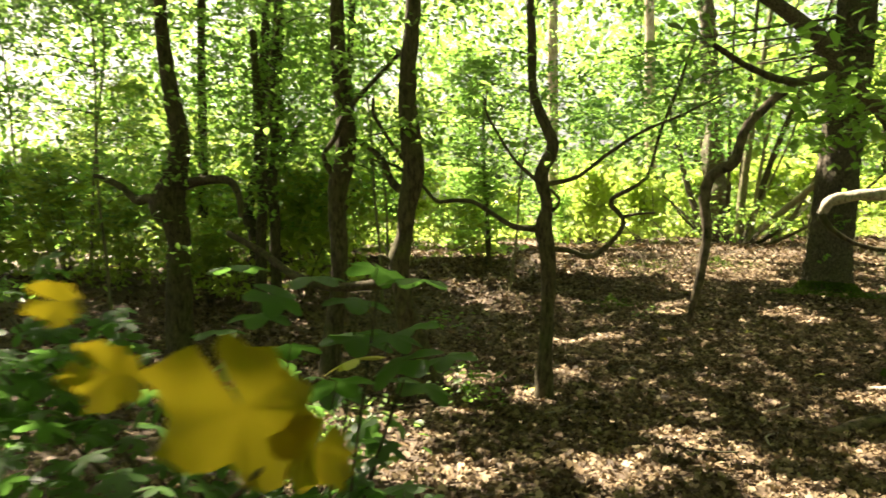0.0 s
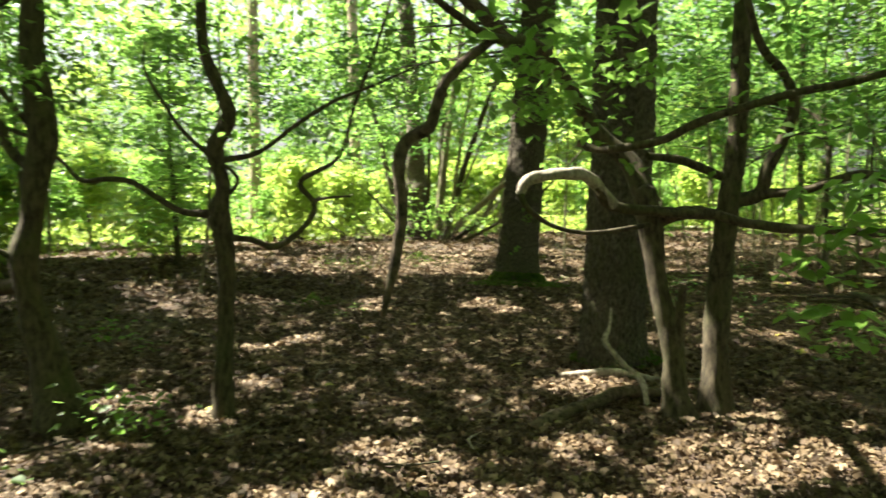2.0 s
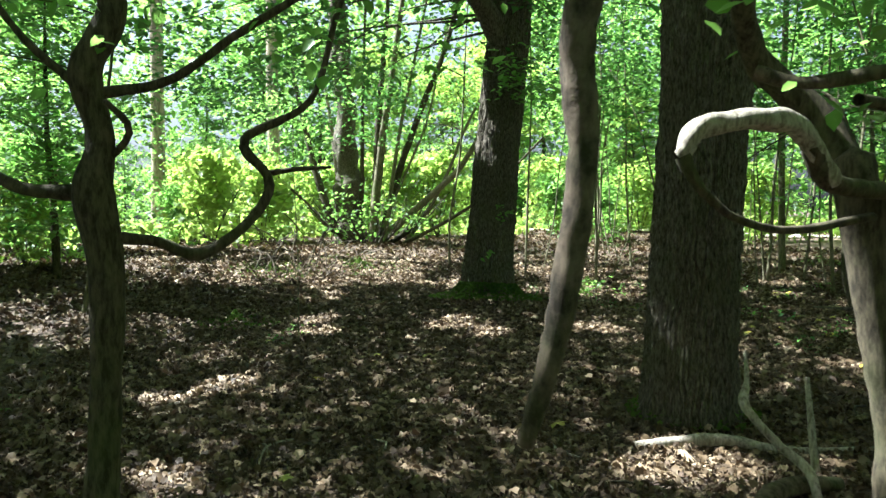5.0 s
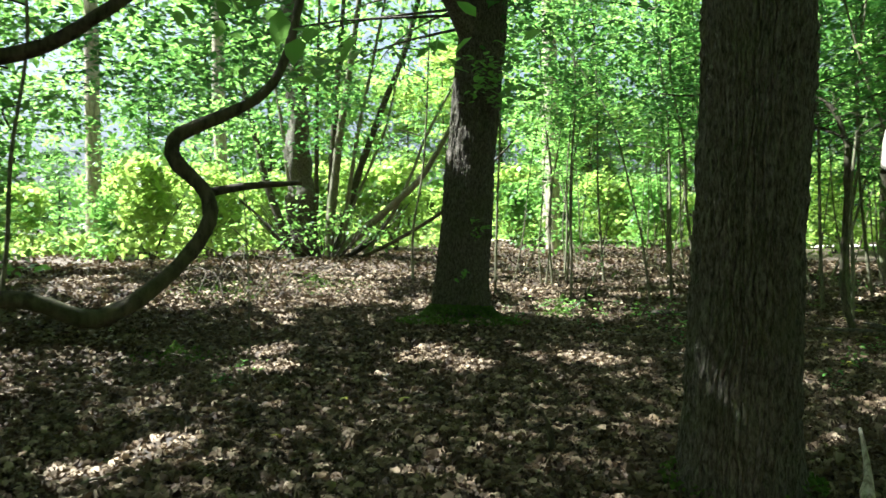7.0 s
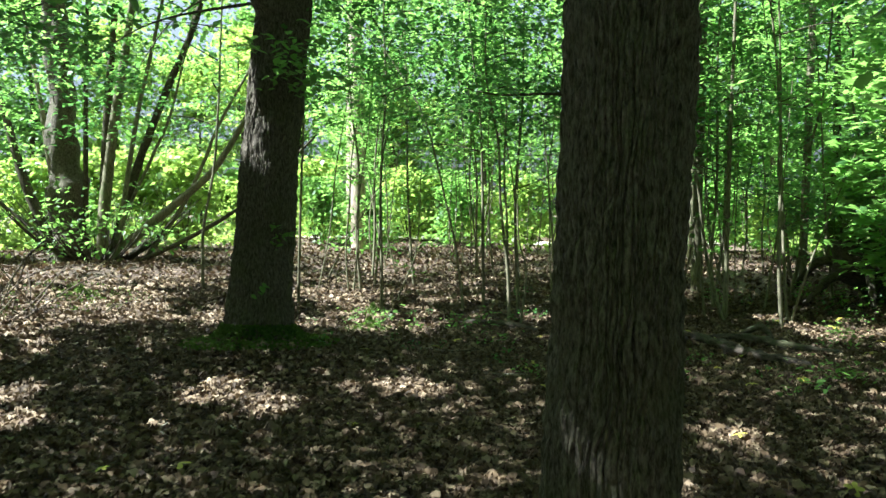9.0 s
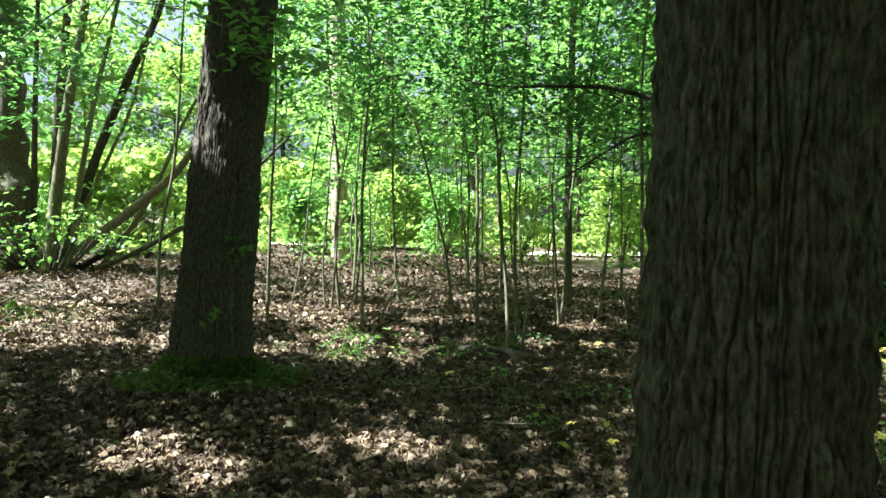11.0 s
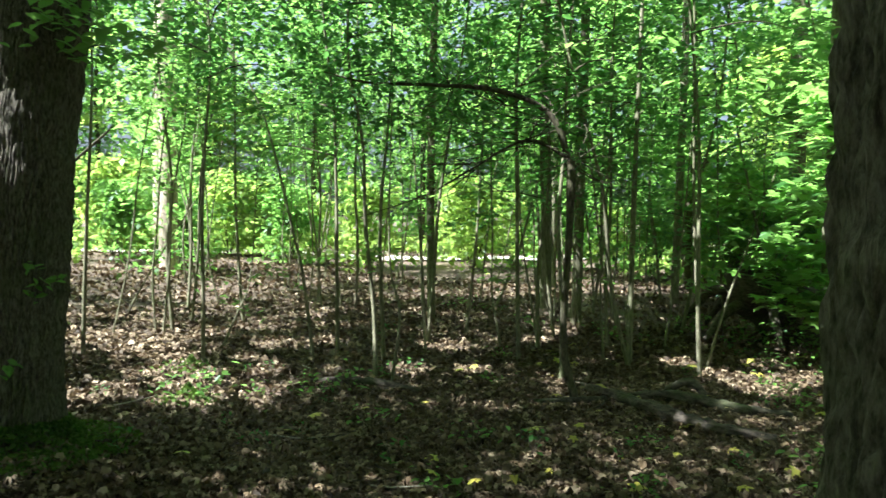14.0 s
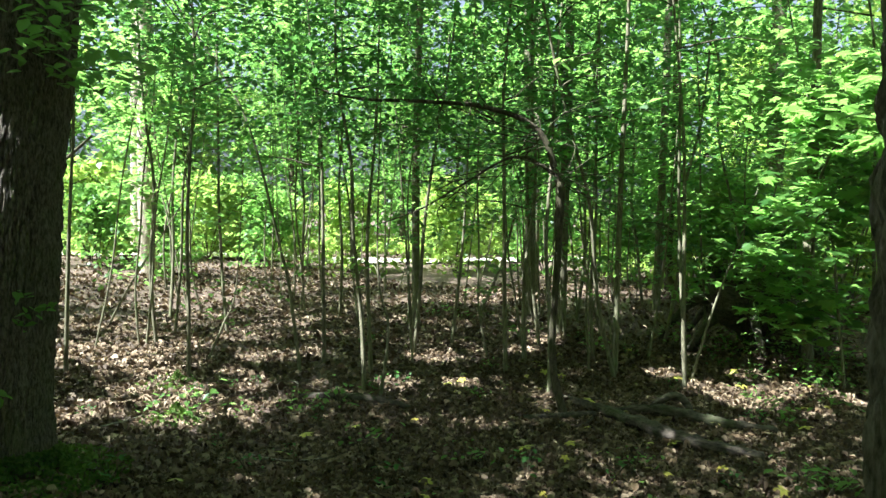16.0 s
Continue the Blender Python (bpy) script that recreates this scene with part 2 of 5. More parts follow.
MAPLE_FACES = np.array([(0, i, i + 1, i + 2) for i in range(1, 30, 2)])


def leaves(centres, sizes, rng, outline=KITE, outline_faces=KITE_FACES, flat=0.55, curl=0.0):
    """Many leaf blades: vertices and quads. flat: 1 lies level, 0 hangs any way."""
    n = len(centres)
    yaw = rng.uniform(0, 2 * math.pi, n)
    tilt = rng.normal(0, 1, n) * (1.35 * (1 - flat)) - 0.25
    roll = rng.normal(0, 1, n) * (1.2 * (1 - flat))
    fwd = np.stack([np.cos(yaw) * np.cos(tilt), np.sin(yaw) * np.cos(tilt), np.sin(tilt)], -1)
    side = np.stack([-np.sin(yaw), np.cos(yaw), np.zeros(n)], -1)
    up = np.cross(fwd, side)
    side2 = side * np.cos(roll)[:, None] + up * np.sin(roll)[:, None]
    up2 = up * np.cos(roll)[:, None] - side * np.sin(roll)[:, None]
    o = outline
    bend = o[:, 2][None, :] * (1 + curl * rng.normal(0, 1, n))[:, None] * (1 + 3 * curl)
    v = (centres[:, None, :] + sizes[:, None, None] * (o[None, :, 0, None] * side2[:, None] + (o[None, :, 1, None] - 0.4) * fwd[:, None] + bend[..., None] * up2[:, None]))
    f = outline_faces[None] + (np.arange(n) * len(o))[:, None, None]
    return v.reshape(-1, 3), f.reshape(-1, outline_faces.shape[1])


def sprays(centres, radius, per, rng, thick=0.12):
    """Leaf places in flat, ragged sprays round the given centres."""
    n = len(centres)
    r = radius * np.sqrt(rng.uniform(0, 1, (n, per)))
    a = rng.uniform(0, 2 * math.pi, (n, per))
    dip = rng.normal(0, 0.22, (n, 2))
    dx, dy = r * np.cos(a), r * np.sin(a) * rng.uniform(0.45, 1.0, (n, 1))
    dz = dx * dip[:, :1] + dy * dip[:, 1:] + rng.normal(0, thick * radius, (n, per)) - 0.25 * r
    return (centres[:, None] + np.stack([dx, dy, dz], -1)).reshape(-1, 3)


def crown_mesh(name, rng, height, spread, low, count, per, size, mat, flat=0.6, radius=0.45):
    """A crown of many leaf sprays with an uneven outline and gaps, about its stem at the origin."""
    z = low + (height - low) * rng.uniform(0, 1, count) ** 0.8
    k = (z - low) / (height - low)
    reach = spread * np.sqrt(np.clip(1.15 - (k - 0.15) ** 2 * 1.3, 0.05, 1)) * (0.75 + 0.35 * np.sin(z * 3.1 + 1))
    a = rng.uniform(0, 2 * math.pi, count)
    lobes = 0.75 + 0.35 * np.sin(3 * a + rng.uniform(0, 6)) * np.sin(2.3 * z)
    rad = reach * lobes * np.sqrt(rng.uniform(0.05, 1, count))
    c = np.stack([rad * np.cos(a), rad * np.sin(a), z], -1)
    p = sprays(c, radius, per, rng, 0.07)
    v, f = leaves(p, size * rng.uniform(0.6, 1.25, len(p)), rng, flat=flat)
    return mesh_of(name, v, f, mat)


def wander(x, y, z0, height, r0, r1, rng, lean=(0, 0), bend=0.12, n=7):
    """Control points of a slightly crooked upright stem."""
    pts, dx, dy = [], 0.0, 0.0
    for i in range(n):
        s = i / (n - 1)
        pts.append((x + lean[0] * s * height + dx, y + lean[1] * s * height + dy, z0 + s * height, r0 + (r1 - r0) * s))
        dx += rng.normal(0, bend * height / n * 0.35)
        dy += rng.normal(0, bend * height / n * 0.35)
    return pts



# ---- forest floor ----
axis_near = np.arange(-14, 26.01, 0.16)
axis_far = np.array([1.0, 2.2, 4, 7, 12, 20, 35, 60, 110, 220, 450, 900])
axis_x = np.concatenate([-14 - axis_far[::-1], axis_near, 26 + axis_far])
GX, GY = np.meshgrid(axis_x, axis_x, indexing="ij")
GZ = ground_z(GX, GY)
rng = np.random.default_rng(3)
GZ = GZ + rng.normal(0, 0.008, GZ.shape)
nn = len(axis_x)
ii, jj = np.meshgrid(np.arange(nn - 1), np.arange(nn - 1), indexing="ij")
gf = np.stack([ii * nn + jj, (ii + 1) * nn + jj, (ii + 1) * nn + jj + 1, ii * nn + jj + 1], -1).reshape(-1, 4)
ground = part("ground", mesh_of("ground", np.stack([GX, GY, GZ], -1).reshape(-1, 3), gf, soil, True))
tagged(ground, "dark brown forest soil under leaf litter", "ground", kind="structure")


def scatter(n, x0, x1, y0, y1, rng):
    x, y = rng.uniform(x0, x1, n), rng.uniform(y0, y1, n)
    return x, y


rng = np.random.default_rng(11)
bits = []
for count, x0, x1, y0, y1, s in ((46000, -3, 8, 1.2, 9, 0.05), (44000, -5, 13, 7, 16, 0.06), (18000, 0, 4.5, 2.5, 7.5, 0.045), (26000, 4, 12, 5, 12, 0.055), (26000, -8, 16, 12, 20, 0.095), (12000, 10, 20, 2, 14, 0.09), (8000, -12, 24, 18, 27, 0.13), (11000, -10, -3, 1, 12, 0.08), (14000, 1, 8, 12, 16, 0.075), (26000, 0.3, 6, 7.2, 12.5, 0.057), (30000, -1.5, 5, 2.8, 8, 0.026), (34000, 4.5, 11, 6.5, 11, 0.03), (16000, 1, 9, 12.5, 16.5, 0.07)):
    x, y = scatter(count, x0, x1, y0, y1, rng)
    c = np.stack([x, y, ground_z(x, y) + rng.uniform(0.008, 0.045, count)], -1)
    half = count // 2
    size = 0.94 * s * rng.uniform(0.3, 1.3, count)
    bits.append(leaves(c[:half], size[:half], rng, OVATE, OVATE_FACES, flat=0.82, curl=0.8))
    bits.append(leaves(c[half:], size[half:] * 1.1, rng, LOBED, LOBED_FACES, flat=0.76, curl=1.1) if s < 0.075 else leaves(c[half:], size[half:], rng, OVATE, OVATE_FACES, flat=0.88, curl=0.6))
base, vv, ff = 0, [], []
for v, f in bits:
    vv.append(v)
    ff.append(f + base)
    base += len(v)
litter = part("fallen_leaves", mesh_of("fallen_leaves", np.vstack(vv), np.vstack(ff), litter_leaf))
tagged(litter, "dry brown leaf litter covering the forest floor", "leaf litter", kind="stuff")

# ---- the two oaks ----


def rooted(points, sink=0.12):
    """The stem's points, carried down into the ground."""
    x, y, z, r = points[0]
    g = gz(x, y)
    lower = [(x, y, g - sink, r * 1.15)]
    return lower + [p for p in points if p[2] > g + 0.02]


oak = thing("oak_tree", 4.1, 6.58, gz(4.1, 6.58), "thick old oak with deeply furrowed grey-brown bark", "tree", "oaks")
stem("trunk", [(4.06, 6.55, -0.15, 0.3), (4.06, 6.55, 0.1, 0.285), (4.07, 6.55, 0.45, 0.266), (4.12, 6.55, 1.3, 0.252), (4.17, 6.55, 2.0, 0.254), (4.21, 6.54, 3.0, 0.25), (4.28, 6.5, 4.5, 0.24), (4.4, 6.4, 7.5, 0.19)],
     oak_bark, oak, 560, 0.018, furrow=0.021, flare=0.12, rough=0.05, seed=1.7)
oak2 = thing("oak_tree", 5.2, 11.59, gz(5.2, 11.59), "tall oak with dark furrowed bark on a mossy hump", "tree", "oaks")
OX, OY = 5.2, 11.59
stem("trunk", [(OX - 0.02, OY, 0.0, 0.4), (OX, OY, 0.3, 0.345), (OX + 0.03, OY, 0.75, 0.302), (OX + 0.09, OY, 1.3, 0.288), (OX + 0.17, OY + 0.02, 2.1, 0.281), (OX + 0.26, OY, 3.0, 0.276), (OX + 0.38, OY - 0.03, 4.2, 0.26), (OX + 0.52, OY - 0.1, 7.5, 0.19)],
     oak_bark, oak2, 420, 0.03, furrow=0.022, flare=0.2, rough=0.06, seed=4.2)
stem("limb", [(OX + 0.33, OY, 3.3, 0.2), (OX + 0.02, OY - 0.1, 3.75, 0.15), (OX - 0.35, OY - 0.2, 4.1, 0.12), (OX - 0.9, OY - 0.3, 4.5, 0.1), (OX - 1.8, OY - 0.4, 5.2, 0.06)], oak_bark, oak2, 14, 0.06)

# ---- crooked hornbeams and the forked hazel ----
A_trunk = [(-0.19, 6.04, 0.09, 0.163), (-0.23, 6.05, 0.34, 0.122), (-0.31, 6.06, 0.67, 0.089), (-0.35, 6.06, 0.91, 0.081), (-0.36, 6.06, 1.12, 0.093), (-0.31, 6.06, 1.32, 0.073), (-0.28, 6.05, 1.56, 0.084), (-0.22, 6.05, 1.84, 0.096), (-0.24, 6.05, 2.12, 0.088), (-0.26, 6.05, 2.35, 0.076), (-0.25, 6.05, 2.67, 0.072), (-0.22, 6.05, 2.91, 0.068), (-0.16, 6.04, 3.49, 0.059), (-0.12, 6.03, 4.14, 0.047)]
A_b1 = [(-0.37, 6.07, 0.93, 0.053), (-0.68, 6.17, 0.89, 0.045), (-0.98, 6.27, 0.87, 0.041), (-1.25, 6.37, 0.92, 0.038), (-1.49, 6.47, 1.02, 0.038), (-1.72, 6.56, 1.17, 0.034), (-2.09, 6.68, 1.35, 0.03)]
A_b2 = [(-0.37, 6.06, 1.1, 0.036), (-0.43, 6.02, 1.11, 0.024), (-0.5, 5.98, 1.16, 0.012)]
A_b3 = [(-0.27, 6.05, 1.65, 0.04), (-0.42, 6.15, 1.76, 0.033), (-0.51, 6.24, 1.94, 0.033), (-0.62, 6.33, 2.05, 0.025), (-0.78, 6.42, 2.15, 0.021)]
A_b4 = [(-0.22, 6.05, 1.83, 0.024), (-0.39, 6, 2.07, 0.016), (-0.52, 5.95, 2.3, 0.016), (-0.51, 5.88, 2.42, 0.012)]
A2_trunk = [(-1.14, 6.71, 0.18, 0.099), (-1.09, 6.71, 0.52, 0.085), (-1.04, 6.7, 0.88, 0.08), (-1.03, 6.7, 1.24, 0.085), (-1.05, 6.7, 1.51, 0.08), (-1.02, 6.7, 1.77, 0.098), (-0.95, 6.69, 2.03, 0.097), (-0.93, 6.68, 2.38, 0.088), (-0.96, 6.69, 2.65, 0.088), (-0.99, 6.69, 3.08, 0.07), (-0.98, 6.69, 3.94, 0.057)]
A2_b1 = [(-1.04, 6.7, 1.82, 0.04), (-1.14, 6.65, 2.03, 0.022), (-1.01, 6.57, 2.19, 0.026), (-0.89, 6.5, 2.4, 0.026), (-0.64, 6.41, 2.63, 0.021), (-0.28, 6.3, 2.94, 0.017)]
B_trunk = [(0.81, 5.94, 0.05, 0.074), (0.84, 5.94, 0.48, 0.053), (0.86, 5.94, 0.89, 0.057), (0.86, 5.94, 1.13, 0.061), (0.83, 5.94, 1.35, 0.069), (0.86, 5.94, 1.54, 0.049), (0.82, 5.94, 1.78, 0.056), (0.91, 5.93, 1.98, 0.052), (0.88, 5.93, 2.12, 0.044), (0.79, 5.95, 2.34, 0.04), (0.76, 5.95, 2.54, 0.036), (0.76, 5.95, 2.89, 0.036), (0.76, 5.95, 3.36, 0.032), (0.82, 5.94, 4.06, 0.024)]
B_b1 = [(0.83, 5.94, 1.35, 0.04), (0.6, 6.03, 1.37, 0.029), (0.43, 6.12, 1.47, 0.025), (0.26, 6.2, 1.58, 0.025), (0.09, 6.29, 1.6, 0.021), (-0.07, 6.37, 1.6, 0.021), (-0.21, 6.45, 1.74, 0.017), (-0.45, 6.55, 1.92, 0.017), (-0.73, 6.65, 2.01, 0.013)]
B_b2 = [(0.89, 5.93, 1.19, 0.032), (1.04, 5.96, 1.17, 0.025), (1.18, 5.97, 1.12, 0.029), (1.33, 5.98, 1.2, 0.025), (1.44, 6.01, 1.32, 0.025), (1.46, 6.04, 1.42, 0.025), (1.38, 6.09, 1.57, 0.025), (1.65, 6.08, 1.74, 0.017), (1.78, 6.11, 2.12, 0.017), (1.92, 6.12, 2.46, 0.017), (2.07, 6.15, 2.89, 0.013)]
B_b3 = [(0.85, 5.94, 1.7, 0.028), (1.09, 5.87, 1.75, 0.02), (1.33, 5.8, 1.92, 0.02), (1.57, 5.73, 2.07, 0.016), (1.83, 5.65, 2.17, 0.012), (2.14, 5.57, 2.31, 0.008)]
B_b4 = [(0.82, 5.94, 1.7, 0.024), (0.61, 6.02, 1.91, 0.016), (0.46, 6.09, 2.16, 0.016), (0.38, 6.14, 2.33, 0.012), (0.39, 6.2, 2.51, 0.008)]
B_b5 = [(0.86, 5.94, 1.45, 0.02), (0.94, 5.9, 1.53, 0.016), (0.95, 5.86, 1.59, 0.016), (0.88, 5.83, 1.66, 0.012)]
B_b6 = [(1.46, 6.09, 1.43, 0.017), (1.57, 6.07, 1.45, 0.013), (1.72, 6.05, 1.46, 0.008)]
E_trunk_l = [(3.61, 4.87, -0.1, 0.118), (3.57, 4.89, 0.19, 0.076), (3.56, 4.89, 0.44, 0.069), (3.51, 4.91, 0.68, 0.062), (3.47, 4.93, 0.92, 0.058), (3.45, 4.94, 1.12, 0.068), (3.43, 4.95, 1.28, 0.082), (3.41, 4.96, 1.45, 0.065)]
E_stub = [(3.58, 4.89, 0.43, 0.048), (3.58, 4.85, 0.65, 0.034), (3.58, 4.82, 0.79, 0.03), (3.57, 4.79, 0.85, 0.02)]
E_trunk_r = [(3.91, 4.95, -0.1, 0.13), (3.92, 4.95, 0.14, 0.094), (3.92, 4.95, 0.47, 0.079), (3.94, 4.94, 0.83, 0.079), (3.97, 4.93, 1.11, 0.071), (4, 4.91, 1.43, 0.071), (4.04, 4.9, 1.71, 0.064), (4.05, 4.89, 2.06, 0.06), (4.07, 4.89, 2.41, 0.056), (4.08, 4.88, 2.92, 0.049), (4.09, 4.87, 3.6, 0.038)]
E_b1 = [(4.01, 4.91, 1.36, 0.05), (4.14, 4.81, 1.41, 0.046), (4.16, 4.76, 1.56, 0.042), (4.23, 4.69, 1.77, 0.038), (4.26, 4.64, 1.96, 0.034), (4.17, 4.63, 2.13, 0.03), (4.03, 4.65, 2.29, 0.027), (3.94, 4.65, 2.51, 0.023), (3.84, 4.65, 2.88, 0.019)]
E_b2 = [(3.44, 4.95, 1.24, 0.051), (3.6, 4.81, 1.3, 0.044), (3.71, 4.69, 1.29, 0.033), (3.82, 4.57, 1.24, 0.029), (4.02, 4.43, 1.2, 0.029), (4.17, 4.29, 1.19, 0.025), (4.41, 4.12, 1.17, 0.025), (4.69, 3.93, 1.23, 0.021), (4.99, 3.73, 1.33, 0.015)]
E_b3 = [(4.02, 4.9, 1.36, 0.043), (4.16, 4.76, 1.41, 0.031), (4.29, 4.62, 1.42, 0.027), (4.54, 4.42, 1.51, 0.027), (4.71, 4.26, 1.45, 0.023), (5, 4.05, 1.46, 0.016)]
E_b4 = [(2.97, 5, 1.74, 0.03), (3.06, 4.9, 1.69, 0.023), (3.19, 4.78, 1.7, 0.026), (3.34, 4.66, 1.73, 0.025), (3.5, 4.53, 1.82, 0.025), (3.67, 4.4, 1.88, 0.024), (3.9, 4.23, 1.95, 0.024), (4.13, 4.07, 1.99, 0.021), (4.53, 3.84, 2.09, 0.018), (4.88, 3.63, 2.16, 0.011)]
E_b5 = [(3.42, 4.95, 1.66, 0.024), (3.67, 4.95, 1.63, 0.028), (3.97, 4.93, 1.52, 0.028)]
E_hook = [(3.73, 4.71, 1.28, 0.03), (3.42, 4.78, 1.31, 0.032), (3.1, 4.8, 1.35, 0.034), (2.98, 4.78, 1.47, 0.036), (2.88, 4.78, 1.54, 0.038), (2.73, 4.8, 1.54, 0.036), (2.57, 4.84, 1.51, 0.036), (2.52, 4.85, 1.43, 0.026), (2.57, 4.84, 1.34, 0.017), (2.73, 4.86, 1.24, 0.014), (2.98, 4.86, 1.19, 0.014), (3.37, 4.85, 1.23, 0.017)]
E_limb = [(3.45, 4.99, 1.36, 0.083), (3.4, 5.12, 1.62, 0.068), (3.2, 5.22, 1.85, 0.054), (2.95, 5.05, 2.08, 0.041), (2.5, 4.55, 2.22, 0.03), (2.08, 4.05, 2.12, 0.022), (1.77, 3.68, 2.12, 0.016), (1.53, 3.47, 2.2, 0.012)]
E_dead = [(2.08, 4.06, 2.11, 0.02), (1.95, 4.02, 2.02, 0.023), (1.83, 4.0, 1.9, 0.025), (1.79, 4.01, 1.8, 0.026), (1.76, 4.03, 1.71, 0.028), (1.69, 4.06, 1.67, 0.029), (1.65, 4.08, 1.62, 0.031), (1.63, 4.08, 1.53, 0.029), (1.64, 4.08, 1.34, 0.026), (1.61, 4.09, 1.13, 0.025), (1.58, 4.1, 0.99, 0.02), (1.55, 4.12, 0.87, 0.015)]
K_trunk = [(-3.16, 7.83, 0.95, 0.139), (-3.14, 7.83, 1.18, 0.127), (-3.17, 7.83, 1.44, 0.15), (-3.26, 7.83, 1.67, 0.196), (-3.17, 7.83, 1.93, 0.138), (-3.09, 7.83, 2.33, 0.109), (-3.12, 7.83, 2.61, 0.097), (-3.2, 7.83, 3.07, 0.086), (-3.25, 7.83, 3.63, 0.074), (-3.27, 7.83, 4.47, 0.057)]
K_b1 = [(-3.23, 7.83, 1.67, 0.081), (-3.52, 7.93, 1.74, 0.058), (-3.73, 8.03, 1.72, 0.047), (-3.98, 8.12, 1.9, 0.042), (-4.34, 8.22, 2.04, 0.036)]
K_b2 = [(-3.17, 7.83, 1.84, 0.069), (-2.84, 7.77, 1.91, 0.051), (-2.49, 7.69, 1.9, 0.045), (-2.35, 7.62, 1.73, 0.039), (-2.3, 7.54, 1.51, 0.033)]
A3_trunk = [(-3.59, 11.27, 0.41, 0.155), (-3.54, 11.26, 0.72, 0.131), (-3.55, 11.26, 1.26, 0.116), (-3.67, 11.28, 1.57, 0.092), (-3.53, 11.26, 2.11, 0.092), (-3.39, 11.25, 2.72, 0.084), (-3.37, 11.24, 3.47, 0.076), (-3.28, 11.23, 4.38, 0.068), (-3.19, 11.22, 5.49, 0.061)]
A3_b1 = [(-3.5, 11.26, 1.18, 0.085), (-3.34, 11.18, 1.49, 0.069), (-3.25, 11.1, 1.94, 0.068), (-3.1, 11.03, 2.31, 0.06), (-2.84, 10.94, 2.64, 0.052), (-2.62, 10.84, 2.92, 0.037)]
A4_trunk = [(-3.57, 12.77, 0.57, 0.16), (-3.64, 12.78, 1.06, 0.142), (-3.65, 12.78, 1.68, 0.124), (-3.59, 12.77, 2.3, 0.124), (-3.63, 12.78, 3.09, 0.106), (-3.64, 12.78, 3.96, 0.097), (-3.56, 12.77, 4.82, 0.087), (-3.48, 12.76, 6.11, 0.07)]
A5_trunk = [(-2.57, 12.65, 0.64, 0.116), (-2.51, 12.64, 1.13, 0.106), (-2.5, 12.64, 1.57, 0.089), (-2.42, 12.63, 2.1, 0.088), (-2.38, 12.62, 2.71, 0.079), (-2.39, 12.62, 3.23, 0.07), (-2.28, 12.61, 4.1, 0.061), (-2.19, 12.6, 5.31, 0.052)]
A5_b1 = [(-2.5, 12.64, 1.57, 0.062), (-2.33, 12.62, 1.79, 0.044), (-2.25, 12.61, 2, 0.035)]
L1_trunk = [(-4.93, 12.3, 0.93, 0.093), (-4.86, 12.3, 1.94, 0.083), (-4.83, 12.3, 3.13, 0.083), (-4.81, 12.3, 4.22, 0.073), (-4.76, 12.3, 5.48, 0.073)]
L2_trunk = [(-2.91, 10.33, 0.76, 0.085), (-2.9, 10.33, 1.45, 0.077), (-2.92, 10.33, 2.07, 0.077), (-2.86, 10.33, 2.67, 0.069), (-2.9, 10.33, 3.43, 0.069), (-2.77, 10.33, 4.33, 0.061), (-2.7, 10.33, 5.22, 0.053)]
L2_b1 = [(-2.89, 10.33, 1.91, 0.054), (-3.1, 10.39, 2.3, 0.046), (-3.18, 10.45, 2.85, 0.039), (-3.04, 10.53, 3.4, 0.031)]
L3_trunk = [(-2.95, 9.84, 0.79, 0.081), (-2.93, 9.84, 1.31, 0.073), (-2.89, 9.84, 1.82, 0.073), (-2.92, 9.84, 2.33, 0.058), (-2.93, 9.84, 3.12, 0.058), (-2.96, 9.84, 4.05, 0.051)]

crooked = {}


def small_tree(key, trunks, branches, label, mat=None, side=14, slim=1.0):
    x, y = trunks[0][0][:2]
    ob = thing("hornbeam_tree", x, y, gz(x, y), label, "tree", "crooked understory trees")
    for i, t in enumerate(trunks):
        stem("trunk", rooted(t), mat or smooth_bark, ob, side, 0.035, rough=0.16, flare=0.25, seed=x + i * 2.3)
    for i, b in enumerate(branches):
        stem("branch", [(p[0], p[1], p[2], p[3] * slim) for p in b], mat or smooth_bark, ob, 9, 0.03, rough=0.2, seed=y + i * 1.9)
    crooked[key] = ob
    return ob


small_tree("A", [A_trunk], [A_b1, A_b2, A_b3, A_b4], "crooked dark hornbeam with a swollen leaning foot")
small_tree("A2", [A2_trunk], [A2_b1], "slender crooked hornbeam with dark smooth bark")
small_tree("B", [B_trunk], [B_b1, B_b2, B_b3, B_b4, B_b5, B_b6], "thin knotty hornbeam with long wriggling side branches", slim=0.8)
small_tree("E", [E_trunk_l, E_trunk_r], [E_limb, E_stub, E_b1, E_b2, E_b3, E_b4, E_b5], "twin-stemmed hornbeam with looping sunlit branches", side=20)
stem("branch", E_hook[:4], smooth_bark, crooked["E"], 12, 0.02, rough=0.22)
# same branch, only this bend coloured paler to look sunlit
stem("looping_branch", E_hook[2:8], dead_or_sunlit_wood, crooked["E"], 14, 0.015, label="bend of a looping branch, sunlight put into its pale colour", rough=0.3)
stem("branch", E_hook[7:], smooth_bark, crooked["E"], 10, 0.02, rough=0.22)
stem("dead_branch", [(x, y, z, r) for x, y, z, r in E_dead], peeling_bark, crooked["E"], 12, 0.02, label="peeling dead branch hanging down", rough=0.25)
small_tree("K", [K_trunk], [K_b1, K_b2], "old pollard hornbeam with a swollen knot")
small_tree("A3", [A3_trunk], [A3_b1], "thin forked hornbeam stem in shade")
